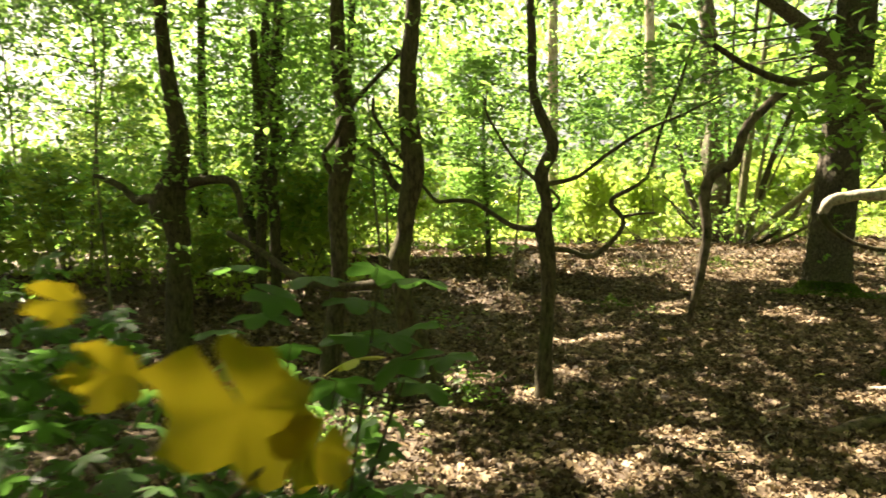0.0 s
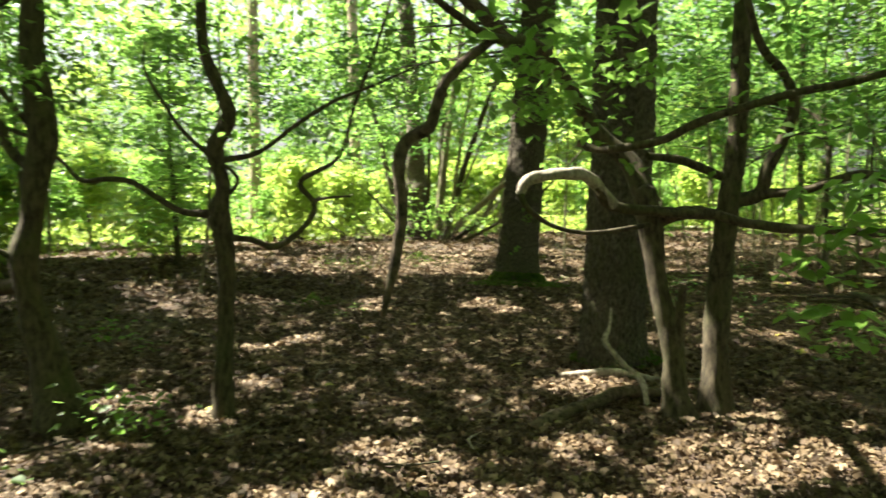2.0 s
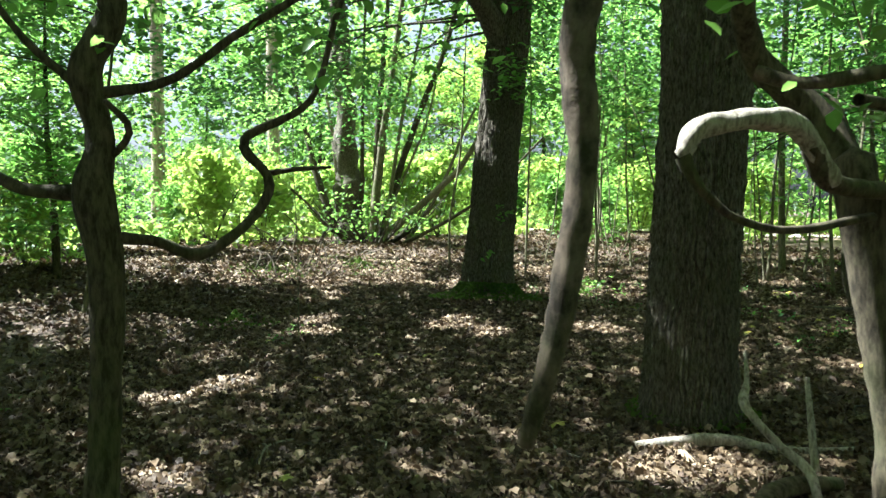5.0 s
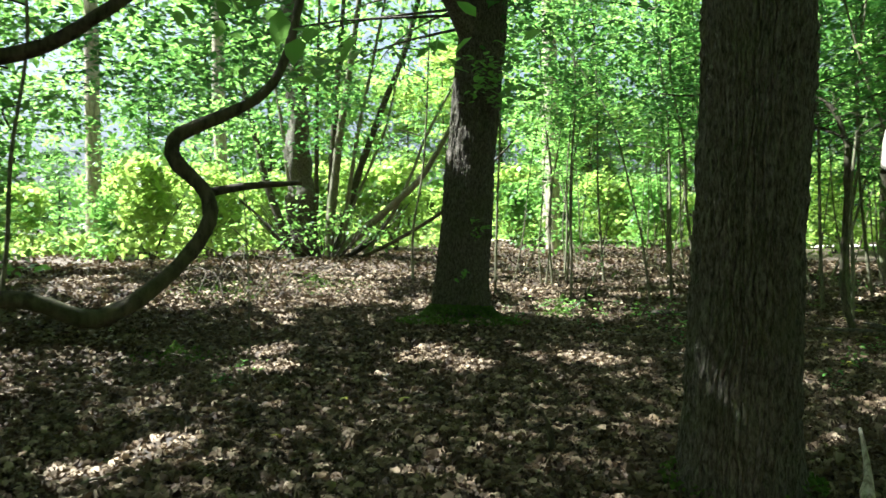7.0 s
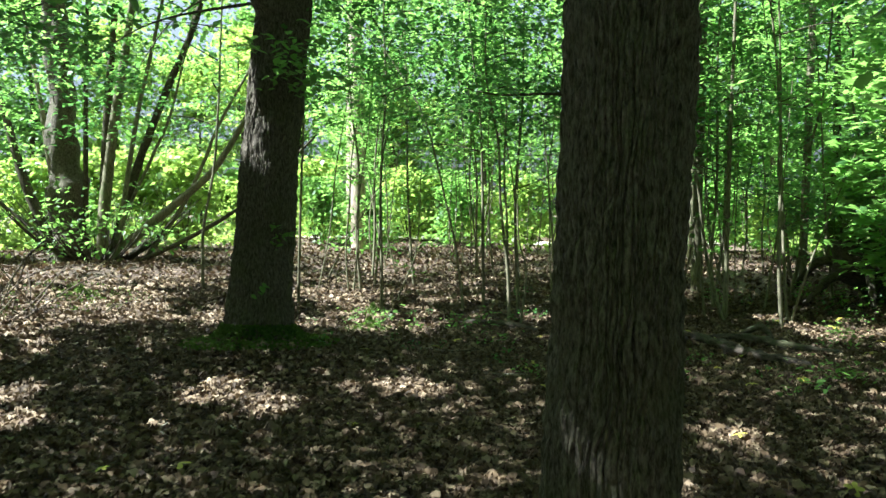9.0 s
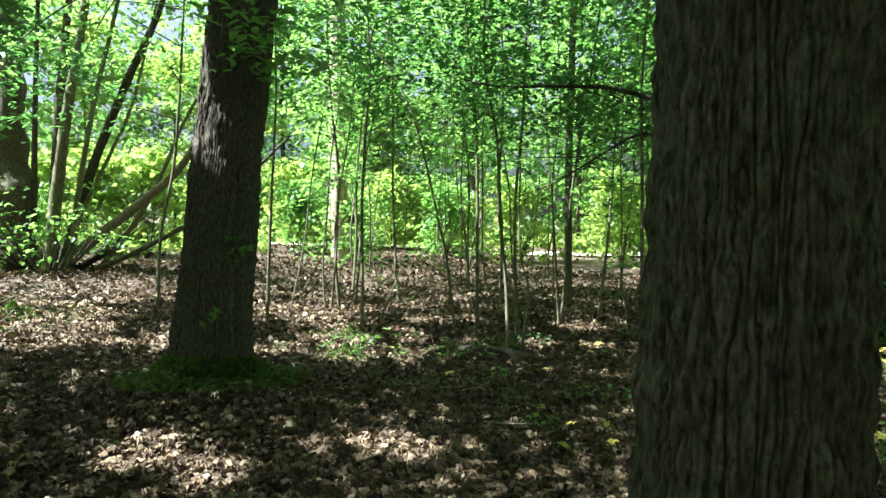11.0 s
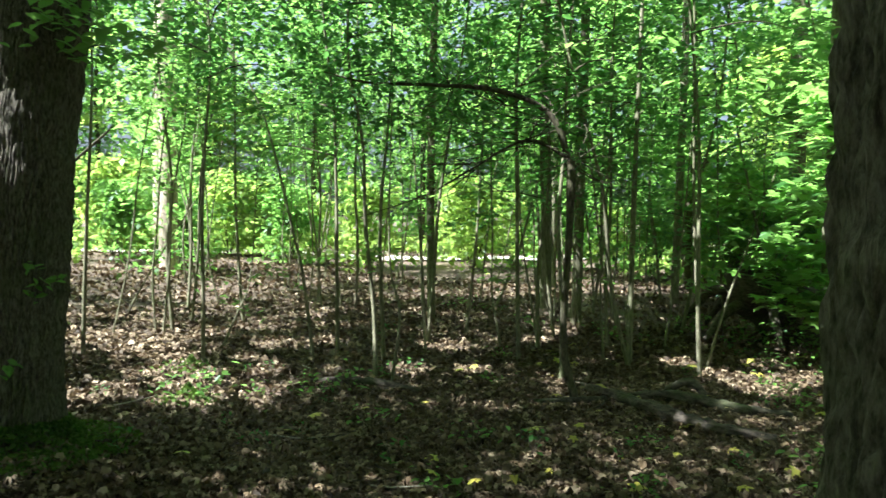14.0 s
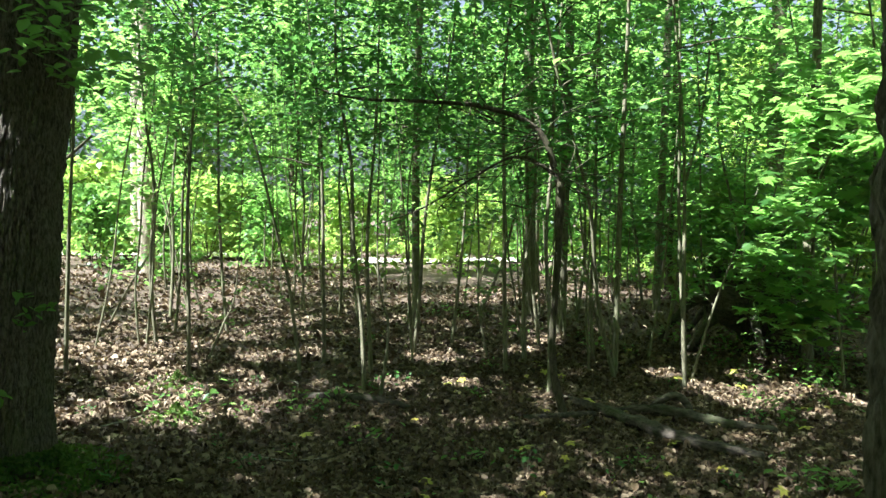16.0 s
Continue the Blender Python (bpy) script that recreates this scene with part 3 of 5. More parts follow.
small_tree("A4", [A4_trunk], [], "thin upright hornbeam stem in shade")
small_tree("A5", [A5_trunk], [A5_b1], "thin wavy hornbeam stem in shade")
small_tree("L1", [L1_trunk], [], "straight slender trunk in shade")
small_tree("L2", [L2_trunk], [L2_b1], "slender forked trunk in shade")
small_tree("L3", [L3_trunk], [], "slender dark trunk in shade")

# ---- canopy added overhead, mostly out of view, that shades the floor and leaves gaps for the sun ----
# sunlit sandy track beyond the thicket


def track_strip(a, b, width):
    s = np.linspace(0, 1, 60)[:, None]
    mid = np.array(a) + s * (np.array(b) - np.array(a)) + np.stack([0.5 * np.sin(s[:, 0] * 7), 0.4 * np.sin(s[:, 0] * 5)], -1)
    across = np.array([-(b[1] - a[1]), b[0] - a[0]]) / math.hypot(b[0] - a[0], b[1] - a[1])
    cols = np.linspace(-0.5, 0.5, 9)
    p = (mid[:, None] + cols[None, :, None] * width * across).reshape(-1, 2)
    z = ground_z(p[:, 0], p[:, 1]) + 0.05
    i, j = np.meshgrid(np.arange(59), np.arange(8), indexing="ij")
    q = np.stack([i * 9 + j, (i + 1) * 9 + j, (i + 1) * 9 + j + 1, i * 9 + j + 1], -1).reshape(-1, 4)
    return np.column_stack([p, z]), q


v, f = track_strip((27, 11), (13, 27.5), 1.7)
tagged(part("forest_track", mesh_of("forest_track", v, f, sand, True)), "pale sunlit sandy track beyond the thicket", "track", kind="structure")

owners = [(oak, 4.1, 6.6), (oak2, 5.4, 11), (crooked["A"], -0.2, 6), (crooked["A2"], -1, 6.7), (crooked["B"], 0.8, 6), (crooked["E"], 3.7, 5), (crooked["K"], -3.2, 7.8)]
rng = np.random.default_rng(21)
# sunlit spots on the floor: x, y, radius
GAPS = [(10.6, 8.1, 0.22), (10.9, 7.7, 0.16), (1.2, 4.15, 0.16), (1.62, 4.75, 0.12), (1.85, 4.5, 0.14), (2.01, 4.06, 0.1), (3.5, 5.88, 0.18), (3.3, 5.95, 0.08), (0.72, 5.9, 0.08), (-0.2, 4.35, 0.16), (-0.09, 4.7, 0.12), (0.2, 4.14, 0.18),
        (3.05, 3.95, 0.12), (3.5, 3.9, 0.14), (2.73, 4.5, 0.1), (1.1, 6.75, 0.04), (1.5, 8.6, 0.08), (1.15, 8.4, 0.06), (1.6, 8.7, 0.09), (-0.6, 4.6, 0.24), (-0.95, 5.2, 0.19), (-0.35, 5.2, 0.1), (0.25, 5.5, 0.14), (-0.7, 4.0, 0.14), (0.15, 6.6, 0.14), (3.95, 3.8, 0.14), (2.4, 3.7, 0.14)]
# the sunlit clearing round the second oak and the dappled floor of the thicket
GAPS += [(7.9, 14.79, 0.3), (8.2, 14.29, 0.33), (6.7, 12.88, 0.26), (7.07, 12.09, 0.25), (7.39, 13.08, 0.2), (9.99, 15.89, 0.24), (10.39, 15.51, 0.36), (11.94, 16.32, 0.4), (10.79, 16.69, 0.24), (10.0, 14.17, 0.32), (8.22, 12.4, 0.13), (10.67, 13.23, 0.17), (10.4, 11.52, 0.24),
         (9.15, 11.2, 0.13), (9.52, 10.64, 0.1), (13.42, 12.16, 0.27), (15.78, 13.45, 0.32), (12.01, 10.7, 0.15), (10.57, 7.93, 0.24), (11.34, 7.56, 0.18), (10.72, 8.34, 0.15), (11.62, 8.1, 0.17), (11.12, 8.9, 0.1), (6.78, 10.48, 0.14), (11.39, 10.77, 0.13), (8.79, 14.27, 0.18),
         (4.38, 14.36, 0.46), (5.12, 14.69, 0.44), (3.79, 14.17, 0.36), (4.35, 15.18, 0.36), (7.84, 14.0, 0.25), (7.26, 12.36, 0.18), (8.54, 14.52, 0.22), (12.09, 16.62, 0.4), (7.96, 13.53, 0.18), (9.13, 14.27, 0.2), (4.19, 10.29, 0.15), (4.35, 9.74, 0.12), (5.47, 9.39, 0.15),
         (2.95, 11.51, 0.19), (2.74, 10.71, 0.17), (6.21, 7.08, 0.11), (1.75, 14.16, 0.3), (2.57, 14.14, 0.36), (3.2, 14.3, 0.3), (4.97, 14.16, 0.4), (8.03, 13.83, 0.27), (5.9, 13.6, 0.25), (9.2, 13.2, 0.2), (11.2, 14.4, 0.25), (12.4, 14.0, 0.25)]
# light on the maple boughs
BRIGHT = [(11.8, 6.5, 0.36), (13.4, 6.4, 0.4), (11.4, 5.9, 0.36), (12.4, 5.5, 0.43), (12.9, 7.0, 0.36), (11.2, 6.9, 0.29), (13.4, 7.6, 0.36), (12.5, 7.9, 0.25)]
LIT = [(4.15, 6.2, -0.015), (3.4, 4.16, 0.22), (3.63, 4.09, 0.2), (3.95, 4.5, 0.04), (4.1, 4.7, 0.08), (3.7, 4.79, 0.0), (3.84, 4.66, 0.0), (6.36, 10.55, 0.05), (6.3, 10.7, 0.0)]  # shafts that reach branches and bark well above the floor


def clear_of_shafts(p, more=()):
    """The leaf places that leave the shafts of sunlight open."""
    fx, fy = p[:, 0] - SUN.x / SUN.z * p[:, 2], p[:, 1] - SUN.y / SUN.z * p[:, 2]
    stays = np.ones(len(p), bool)
    for a, b, r in GAPS + [(a, b, r + 0.08) for a, b, r in LIT] + list(more):
        stays &= (fx - a) ** 2 + (fy - b) ** 2 > (0.95 * r + 0.12) ** 2
    return p[stays]


N = 165000
th = rng.uniform(6.2, 10.5, N)
tx, ty = rng.uniform(-9, 17, N), rng.uniform(-6, 16, N)
# extra leaves in the sun's way to the two oak trunks
M = 7000
s = rng.uniform(0, 1, M) * 4.2
second = rng.uniform(0, 1, M) < 0.45
tx[:M] = np.where(second, 5.35, 4.12) - SUN.x / SUN.z * s + rng.normal(0, 0.28, M)
ty[:M] = np.where(second, 11.6, 6.55) - SUN.y / SUN.z * s + rng.normal(0, 0.28, M)
# and to the forking limb of the twin-stemmed hornbeam
tx[M : M + 500], ty[M : M + 500] = 4.34 + rng.normal(0, 0.1, 500), 4.4 + rng.normal(0, 0.08, 500)
keep = np.ones(N, bool)
for i in range(N):
    q = noise.noise((tx[i] * 1.5, ty[i] * 1.5, 5.0)) + 0.35 * noise.noise((tx[i] * 3.6, ty[i] * 3.6, 9.0))
    back = ty[i] > 11.8 or tx[i] > 9.5
    keep[i] = q < (((0.12 if ty[i] > 9.5 else 0.45) if tx[i] > 9.5 else 0.22) if back else 0.6)
    if (-3.5 < tx[i] < 1.5 and ty[i] > 10.6) or (tx[i] > 13 and ty[i] > 11.5) or (tx[i] < 9.5 and ty[i] > 15.5):
        keep[i] = q < -0.16
wob = 0.55 + 0.9 * np.array([noise.noise((x * 5.0, y * 5.0, 3.0)) + 0.5 for x, y in zip(tx, ty)])
for gx_, gy_, gr in GAPS + BRIGHT:
    keep &= (tx - gx_) ** 2 + (ty - gy_) ** 2 > (gr * 1.0 * wob + 0.15) ** 2
for gx_, gy_, gr in LIT:
    keep &= (tx - gx_) ** 2 + (ty - gy_) ** 2 > (gr + 0.13) ** 2
cx, cy = tx + SUN.x / SUN.z * th, ty + SUN.y / SUN.z * th
spots = np.stack([cx, cy, th], -1)[keep]
nearest = np.argmin([np.hypot(spots[:, 0] - ox, spots[:, 1] - oy) for _, ox, oy in owners], axis=0)
for i, (ob, ox, oy) in enumerate(owners):
    p = spots[nearest == i]
    if len(p):
        v, f = leaves(p, 0.21 * rng.uniform(0.6, 1.3, len(p)), rng, flat=0.65)
        # added leaves, shared out to the nearest tree as its crown
        part("crown", mesh_of("crown", v - np.array(ob.location), f, canopy_leaf), ob, "leaf canopy added high overhead to shade the floor, with gaps")

# ---- background woods ----
rng = np.random.default_rng(5)
templates = []
for i in range(5):
    h = rng.uniform(7, 11)
    ob = thing("young_tree", 0, 0, 0, "slender young tree with bright green leaves", "tree", "trees of the wood behind")
    pts = wander(0, 0, -0.25, h, rng.uniform(0.06, 0.12), 0.02, rng, bend=0.16)
    stem("trunk", pts, smooth_bark, ob, 9, 0.12, rough=0.12, seed=i)
    for k in range(5):
        s = rng.uniform(0.2, 0.8)
        a = rng.uniform(0, 6.28)
        b = np.array(pts[int(s * 6)])
        l = rng.uniform(0.8, 1.8)
        stem("branch", [tuple(b * (1, 1, 1, 0.5)), (b[0] + 0.5 * l * math.cos(a), b[1] + 0.5 * l * math.sin(a), b[2] + 0.35 * l, b[3] * 0.35), (b[0] + l * math.cos(a), b[1] + l * math.sin(a), b[2] + 0.5 * l, 0.006)], smooth_bark, ob, 6, 0.12)
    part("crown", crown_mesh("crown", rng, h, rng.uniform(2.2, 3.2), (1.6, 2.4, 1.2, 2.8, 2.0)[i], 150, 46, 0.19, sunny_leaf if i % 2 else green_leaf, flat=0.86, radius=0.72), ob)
    templates.append(ob)


def spread_out(n, inside, apart, rng, box):
    pts = []
    for _ in range(n * 60):
        x, y = rng.uniform(box[0], box[1]), rng.uniform(box[2], box[3])
        if inside(x, y) and all((x - a) ** 2 + (y - b) ** 2 > apart**2 for a, b in pts):
            pts.append((x, y))
            if len(pts) == n:
                break
    return pts


def back_zone(x, y):
    d, a = math.hypot(x - 2.0, y - 5.0), math.degrees(math.atan2(y - 5.0, x - 2.0))
    near = 9.5 if a > 98 else (25.0 if a > 65 else (27.0 if a > 22 else 16.0))
    shades = any(1.8 < x - SUN.x / SUN.z * h < 9.0 and 12.8 < y - SUN.y / SUN.z * h < 15.6 for h in (4, 6))
    blocks = any(-3.0 < x - SUN.x / SUN.z * h < 5.0 and 1.5 < y - SUN.y / SUN.z * h < 8.5 for h in (2, 3, 4, 5, 6, 7, 8, 9))
    return (near < d < 19.5 or 28 < d < 36) and -35 < a < 165 and not blocks and not shades


spots = spread_out(76, back_zone, 1.9, rng, (-30, 36, -12, 38))
for i, (x, y) in enumerate(spots):
    m = Matrix.Translation((x, y, gz(x, y))) @ Matrix.Rotation(rng.uniform(0, 6.28), 4, "Z") @ Matrix.Scale(rng.uniform(0.5, 0.75) if y - 5 > -0.6 * (x - 2) and x < 1.5 else rng.uniform(0.75, 1.2), 4)
    if i < len(templates):
        templates[i].matrix_basis = m
    else:
        o = copy_thing(templates[i % len(templates)], m)
        o.matrix_basis = m

# low bushes
bush_t = []
for i in range(3):
    ob = thing("bush", 0, 0, 0, "low bushy shrub with bright green leaves", "bush", "bushes of the wood behind")
    for k in range(6):
        a = rng.uniform(0, 6.28)
        stem("stem", [(0, 0, -0.05, 0.012), (0.25 * math.cos(a), 0.25 * math.sin(a), 0.6, 0.009), (0.6 * math.cos(a), 0.6 * math.sin(a), 1.2, 0.004)], smooth_bark, ob, 5, 0.15)
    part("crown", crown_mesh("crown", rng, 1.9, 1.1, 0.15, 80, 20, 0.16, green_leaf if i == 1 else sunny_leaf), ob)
    bush_t.append(ob)


def bush_zone(x, y):
    d, a = math.hypot(x - 2.0, y - 5.0), math.degrees(math.atan2(y - 5.0, x - 2.0))
    near = 7.5 if a > 100 else (13.0 if a > 65 else (19.0 if a > 25 else 14.5))
    return near < d < near + 9 and -30 < a < 160 and math.hypot(x - 5.9, y - 18.9) > 2.3


for i, (x, y) in enumerate(spread_out(105, bush_zone, 1.05, rng, (-20, 26, -8, 30))):
    m = Matrix.Translation((x, y, gz(x, y))) @ Matrix.Rotation(rng.uniform(0, 6.28), 4, "Z") @ Matrix.Scale(rng.uniform(0.7, 1.3), 4)
    if i < 3:
        bush_t[i].matrix_basis = m
    else:
        copy_thing(bush_t[i % 3], m).matrix_basis = m

# ---- saplings ----
sap_t = []
for i in range(6):
    ob = thing("sapling", 0, 0, 0, "thin pole-like sapling with pale green-grey stem", "sapling", "sapling thicket")
    h = rng.uniform(4.5, 7)
    stem("stem", wander(0, 0, -0.1, h, rng.uniform(0.011, 0.026), 0.005, rng, (rng.normal(0, 0.08), rng.normal(0, 0.08)), 0.2), pale_bark, ob, 7, 0.12, rough=0.1)
    part("leaves", crown_mesh("leaves", rng, h, 1.0, 1.9, 15, 24, 0.13, green_leaf, flat=0.88, radius=0.48), ob)
    sap_t.append(ob)
KNOWN = [(9.32, 15.1), (10.67, 9.37), (9.75, 11.45), (8.0, 14.9), (11.0, 8.7), (12.1, 9.9)]
# stems that stand out one by one, as runs of (x, y, z) with the foot's radius
POLES = [(0.03, [(7.27, 14.26, 0.11), (7.3, 14.21, 1.55), (7.34, 14.14, 3.08), (7.3, 14.1, 4.6)]), (0.02, [(8.85, 15.86, 0.28), (9.06, 15.53, 0.98), (9.32, 15.1, 1.75), (9.7, 14.6, 2.7)]),
         (0.02, [(8.6, 13.58, 0.1), (8.69, 13.44, 0.5), (8.77, 13.3, 0.96), (8.8, 13.2, 2.4)]), (0.026, [(8.89, 12.42, 0.05), (8.83, 12.51, 0.94), (8.78, 12.59, 1.38), (8.59, 12.91, 2.81), (8.31, 13.36, 3.73), (8.0, 13.8, 4.5)]),
         (0.03, [(9.36, 11.78, 0.05), (9.34, 11.82, 1.58), (9.39, 11.73, 3.02), (9.4, 11.7, 5.0)]), (0.021, [(8.7, 11.15, 0.0), (8.74, 11.09, 0.69), (8.68, 11.18, 1.31), (8.75, 11.2, 3.2)]),
         (0.024, [(10.29, 11.84, 0.1), (10.26, 11.89, 1.01), (10.22, 11.96, 2.06), (10.1, 12.1, 4.2)]), (0.028, [(11.02, 11.71, 0.12), (11.08, 11.61, 1.28), (11.11, 11.56, 2.31), (11.2, 11.5, 4.6)]),
         (0.02, [(11.0, 10.66, 0.08), (10.95, 10.75, 0.75), (10.88, 10.85, 1.59), (10.8, 10.9, 3.4)]), (0.02, [(10.85, 9.75, 0.04), (10.83, 9.79, 0.83), (10.85, 9.75, 1.74), (10.9, 9.7, 3.6)]),
         (0.02, [(11.65, 9.29, 0.1), (11.73, 9.17, 1.06), (11.77, 9.1, 1.95), (11.8, 9.0, 3.6)]), (0.02, [(10.84, 8.6, 0.05), (10.94, 8.43, 0.78), (11.05, 8.27, 1.33), (11.3, 8.0, 2.3)]),
         (0.045, [(10.8, 9.43, 0.03), (10.81, 9.41, 1.99), (10.84, 9.37, 4.05), (10.85, 9.35, 6.5)])]
for k, (r, run) in enumerate(POLES):
    x, y = run[0][:2]
    ob = thing("sapling", x, y, gz(x, y), "slender sapling with a pale olive stem and few leaves", "sapling", "sapling thicket")
    n = len(run)
    stem("stem", [(x, y, gz(x, y) - 0.1, r * 1.15)] + [(a, b, c + 0.03, 0.85 * r * (1 - 0.72 * q / (n - 1))) for q, (a, b, c) in enumerate(run)], pale_bark, ob, 8, 0.06, rough=0.14, seed=k * 1.3)
    tips = []
    for q in range(5):
        t = rng.uniform(0.35, 1.0) * (n - 1)
        a, b = np.array(run[int(t)]), np.array(run[min(n - 1, int(t) + 1)])
        c = a + (b - a) * (t - int(t))
        w, l = rng.uniform(0, 6.28), rng.uniform(0.25, 0.6)
        e = c + np.array((l * math.cos(w), l * math.sin(w), 0.3 * l))
        stem("twig", [(*c, 0.006), (*((c + e) / 2 + (0, 0, 0.04)), 0.004), (*e, 0.002)], pale_bark, ob, 5, 0.08)
        tips.append(e)
    p = clear_of_shafts(sprays(np.repeat(np.array(tips), 2, axis=0) + rng.normal(0, 0.08, (10, 3)), 0.32, 12, rng))
    v, f = leaves(p, 0.1 * rng.uniform(0.65, 1.2, len(p)), rng, OVATE, OVATE_FACES, flat=0.82)
    part("leaves", mesh_of("leaves", v - np.array(ob.location), f, green_leaf), ob)


def sap_zone(x, y):
    d, a = math.hypot(x - 2.8, y - 6.0), math.degrees(math.atan2(y - 6.0, x - 2.8))
    clear = all(math.hypot(x - run[0][0], y - run[0][1]) > 0.3 for _, run in POLES)
    return (8.8 if a < 38 else 10.5) < d < 17 and -8 < a < 56 and clear and not (x < 10.5 and y < 10.2)


bunches = []
for x, y in spread_out(44, sap_zone, 0.85, rng, (5, 20, 3, 20)):
    for k in range(int(rng.integers(1, 5))):
        bunches.append((x + rng.normal(0, 0.2), y + rng.normal(0, 0.2)))
for i, (x, y) in enumerate(KNOWN + bunches):
    m = Matrix.Translation((x, y, gz(x, y))) @ Matrix.Rotation(rng.normal(0, 0.12), 4, "X") @ Matrix.Rotation(rng.normal(0, 0.1), 4, "Y") @ Matrix.Rotation(rng.uniform(0, 6.28), 4, "Z") @ Matrix.Scale(rng.uniform(0.75, 1.2), 4)
    if i < 6:
        sap_t[i].matrix_basis = m
    else:
        copy_thing(sap_t[i % 6], m).matrix_basis = m

# ---- foliage on the near trees ----


def foliage(ob, centres, n, per, size, rng, jitter=0.3, radius=0.26, mat=None, outline=(OVATE, OVATE_FACES), label="", name="foliage", flat=0.7):
    """Leaf sprays round points of a tree, as one part."""
    c = np.array(centres, float)[rng.integers(0, len(centres), n)] + rng.normal(0, 1, (n, 3)) * (jitter, jitter, jitter * 0.6)
    p = sprays(c, radius, per, rng)
    p = p[p[:, 2] > ground_z(p[:, 0], p[:, 1]) + 0.1]
    p = clear_of_shafts(p)
    v, f = leaves(p, size * rng.uniform(0.65, 1.2, len(p)), rng, *outline, flat=flat)
    made = part(name, mesh_of(name, v - np.array(ob.location), f, mat or green_leaf), ob, label)
    return tagged(made, kind="stuff")


rng = np.random.default_rng(31)
hi = lambda lists, z: [p[:3] for b in lists for p in spline(b, 0.12) if p[2] > z]
foliage(crooked["A"], hi([A_trunk, A_b3, A_b4], 2.1), 90, 12, 0.075, rng, 0.42)
foliage(crooked["A2"], hi([A2_trunk, A2_b1], 2.2), 80, 12, 0.075, rng, 0.4)
foliage(crooked["B"], hi([B_trunk, B_b1[4:], B_b2[7:], B_b3[2:], B_b4[2:]], 2.0), 90, 10, 0.07, rng, 0.28)
foliage(crooked["K"], hi([K_trunk, K_b1, K_b2], 1.7), 160, 14, 0.085, rng, 0.6)
for k, t in (("A3", A3_trunk), ("A4", A4_trunk), ("A5", A5_trunk), ("L1", L1_trunk), ("L2", L2_trunk), ("L3", L3_trunk)):
    foliage(crooked[k], hi([t], 2.0), 120, 14, 0.09, rng, 0.65, 0.3)
foliage(crooked["E"], hi([E_trunk_r, E_b1, E_limb[3:], E_b4[5:]], 1.95), 110, 9, 0.085, rng, 0.3)
near_leaf = [(3.36, 3.47, 0.95), (3.34, 3.45, 1.15), (3.35, 3.25, 1.59), (3.44, 3.2, 1.39), (3.57, 3.22, 0.85), (3.6, 3.4, 1.2)]
foliage(crooked["E"], near_leaf, 26, 8, 0.1, rng, 0.1, 0.18, flat=0.78)
foliage(crooked["E"], [(2.39, 4.23, 1.86), (2.68, 4.22, 2.03), (2.55, 4.37, 1.76), (2.24, 4.2, 2.14), (2.91, 4.5, 2.25)], 30, 9, 0.07, rng, 0.15, 0.2)
for a, b in (((4.45, 4.35, 1.3), (3.5, 3.35, 1.35)), ((4.45, 4.35, 1.3), (3.4, 3.6, 0.9)), ((3.4, 3.6, 0.9), (3.6, 3.2, 0.8)), ((3.5, 3.35, 1.35), (3.35, 3.2, 1.6))):
    mid = tuple((p + q) / 2 + 0.04 for p, q in zip(a, b))
    stem("twig", [(*a, 0.008), (*mid, 0.006), (*b, 0.003)], smooth_bark, crooked["E"], 6, 0.06)
foliage(oak2, [(OX + 0.1, OY - 0.6, 2.85), (OX + 0.4, OY - 0.65, 2.8), (OX - 0.1, OY - 0.6, 3.05), (OX + 0.3, OY - 0.6, 3.15)], 20, 9, 0.11, rng, 0.12, 0.24, flat=0.88, label="leafy sprig on the trunk", name="sprig")
for dx, z in ((-0.12, 2.95), (0.12, 2.78), (0.4, 2.72), (0.3, 3.1)):
    stem("twig", [(OX + 0.22, OY - 0.2, z - 0.06, 0.008), (OX + 0.2 + 0.4 * dx, OY - 0.42, z + 0.03, 0.005), (OX + dx, OY - 0.68, z, 0.002)], smooth_bark, oak2, 5, 0.06)
foliage(oak2, [(OX - 0.15, OY - 0.4, 0.75), (OX + 0.05, OY - 0.38, 1.3)], 5, 6, 0.07, rng, 0.08, 0.1, name="sprig")

# ---- far woods that close the view ----
rng = np.random.default_rng(41)
n = 210000
a = np.radians(rng.uniform(-55, 185, n))
d = 30 + 26 * rng.uniform(0, 1, n) ** 0.7
z = 0.3 + 19 * rng.uniform(0, 1, n) ** 1.2
c = np.stack([2 + d * np.cos(a), 5 + d * np.sin(a), z], -1)
lump = np.array([noise.noise((p[0] * 0.22, p[1] * 0.22, p[2] * 0.3)) for p in c])
c = c[lump > -0.02]
v, f = leaves(c, 0.55 * rng.uniform(0.6, 1.3, len(c)), rng, flat=0.5)
tagged(part("far_woods", mesh_of("far_woods", v, f, green_leaf)), "dense sunlit green woods in the distance", "woods", kind="stuff")
# loose leaves added out of view, closing the side behind the camera
n = 26000
a = np.radians(rng.uniform(185, 305, n))
d = 7 + 8 * rng.uniform(0, 1, n)
c = np.stack([2 + d * np.cos(a), 5 + d * np.sin(a), 0.3 + 10 * rng.uniform(0, 1, n)], -1)
v, f = leaves(c, 0.3 * rng.uniform(0.6, 1.3, n), rng, flat=0.5)
tagged(part("unseen_woods", mesh_of("unseen_woods", v, f, green_leaf)), "unseen green leaf mass added behind the path", "woods", kind="stuff")

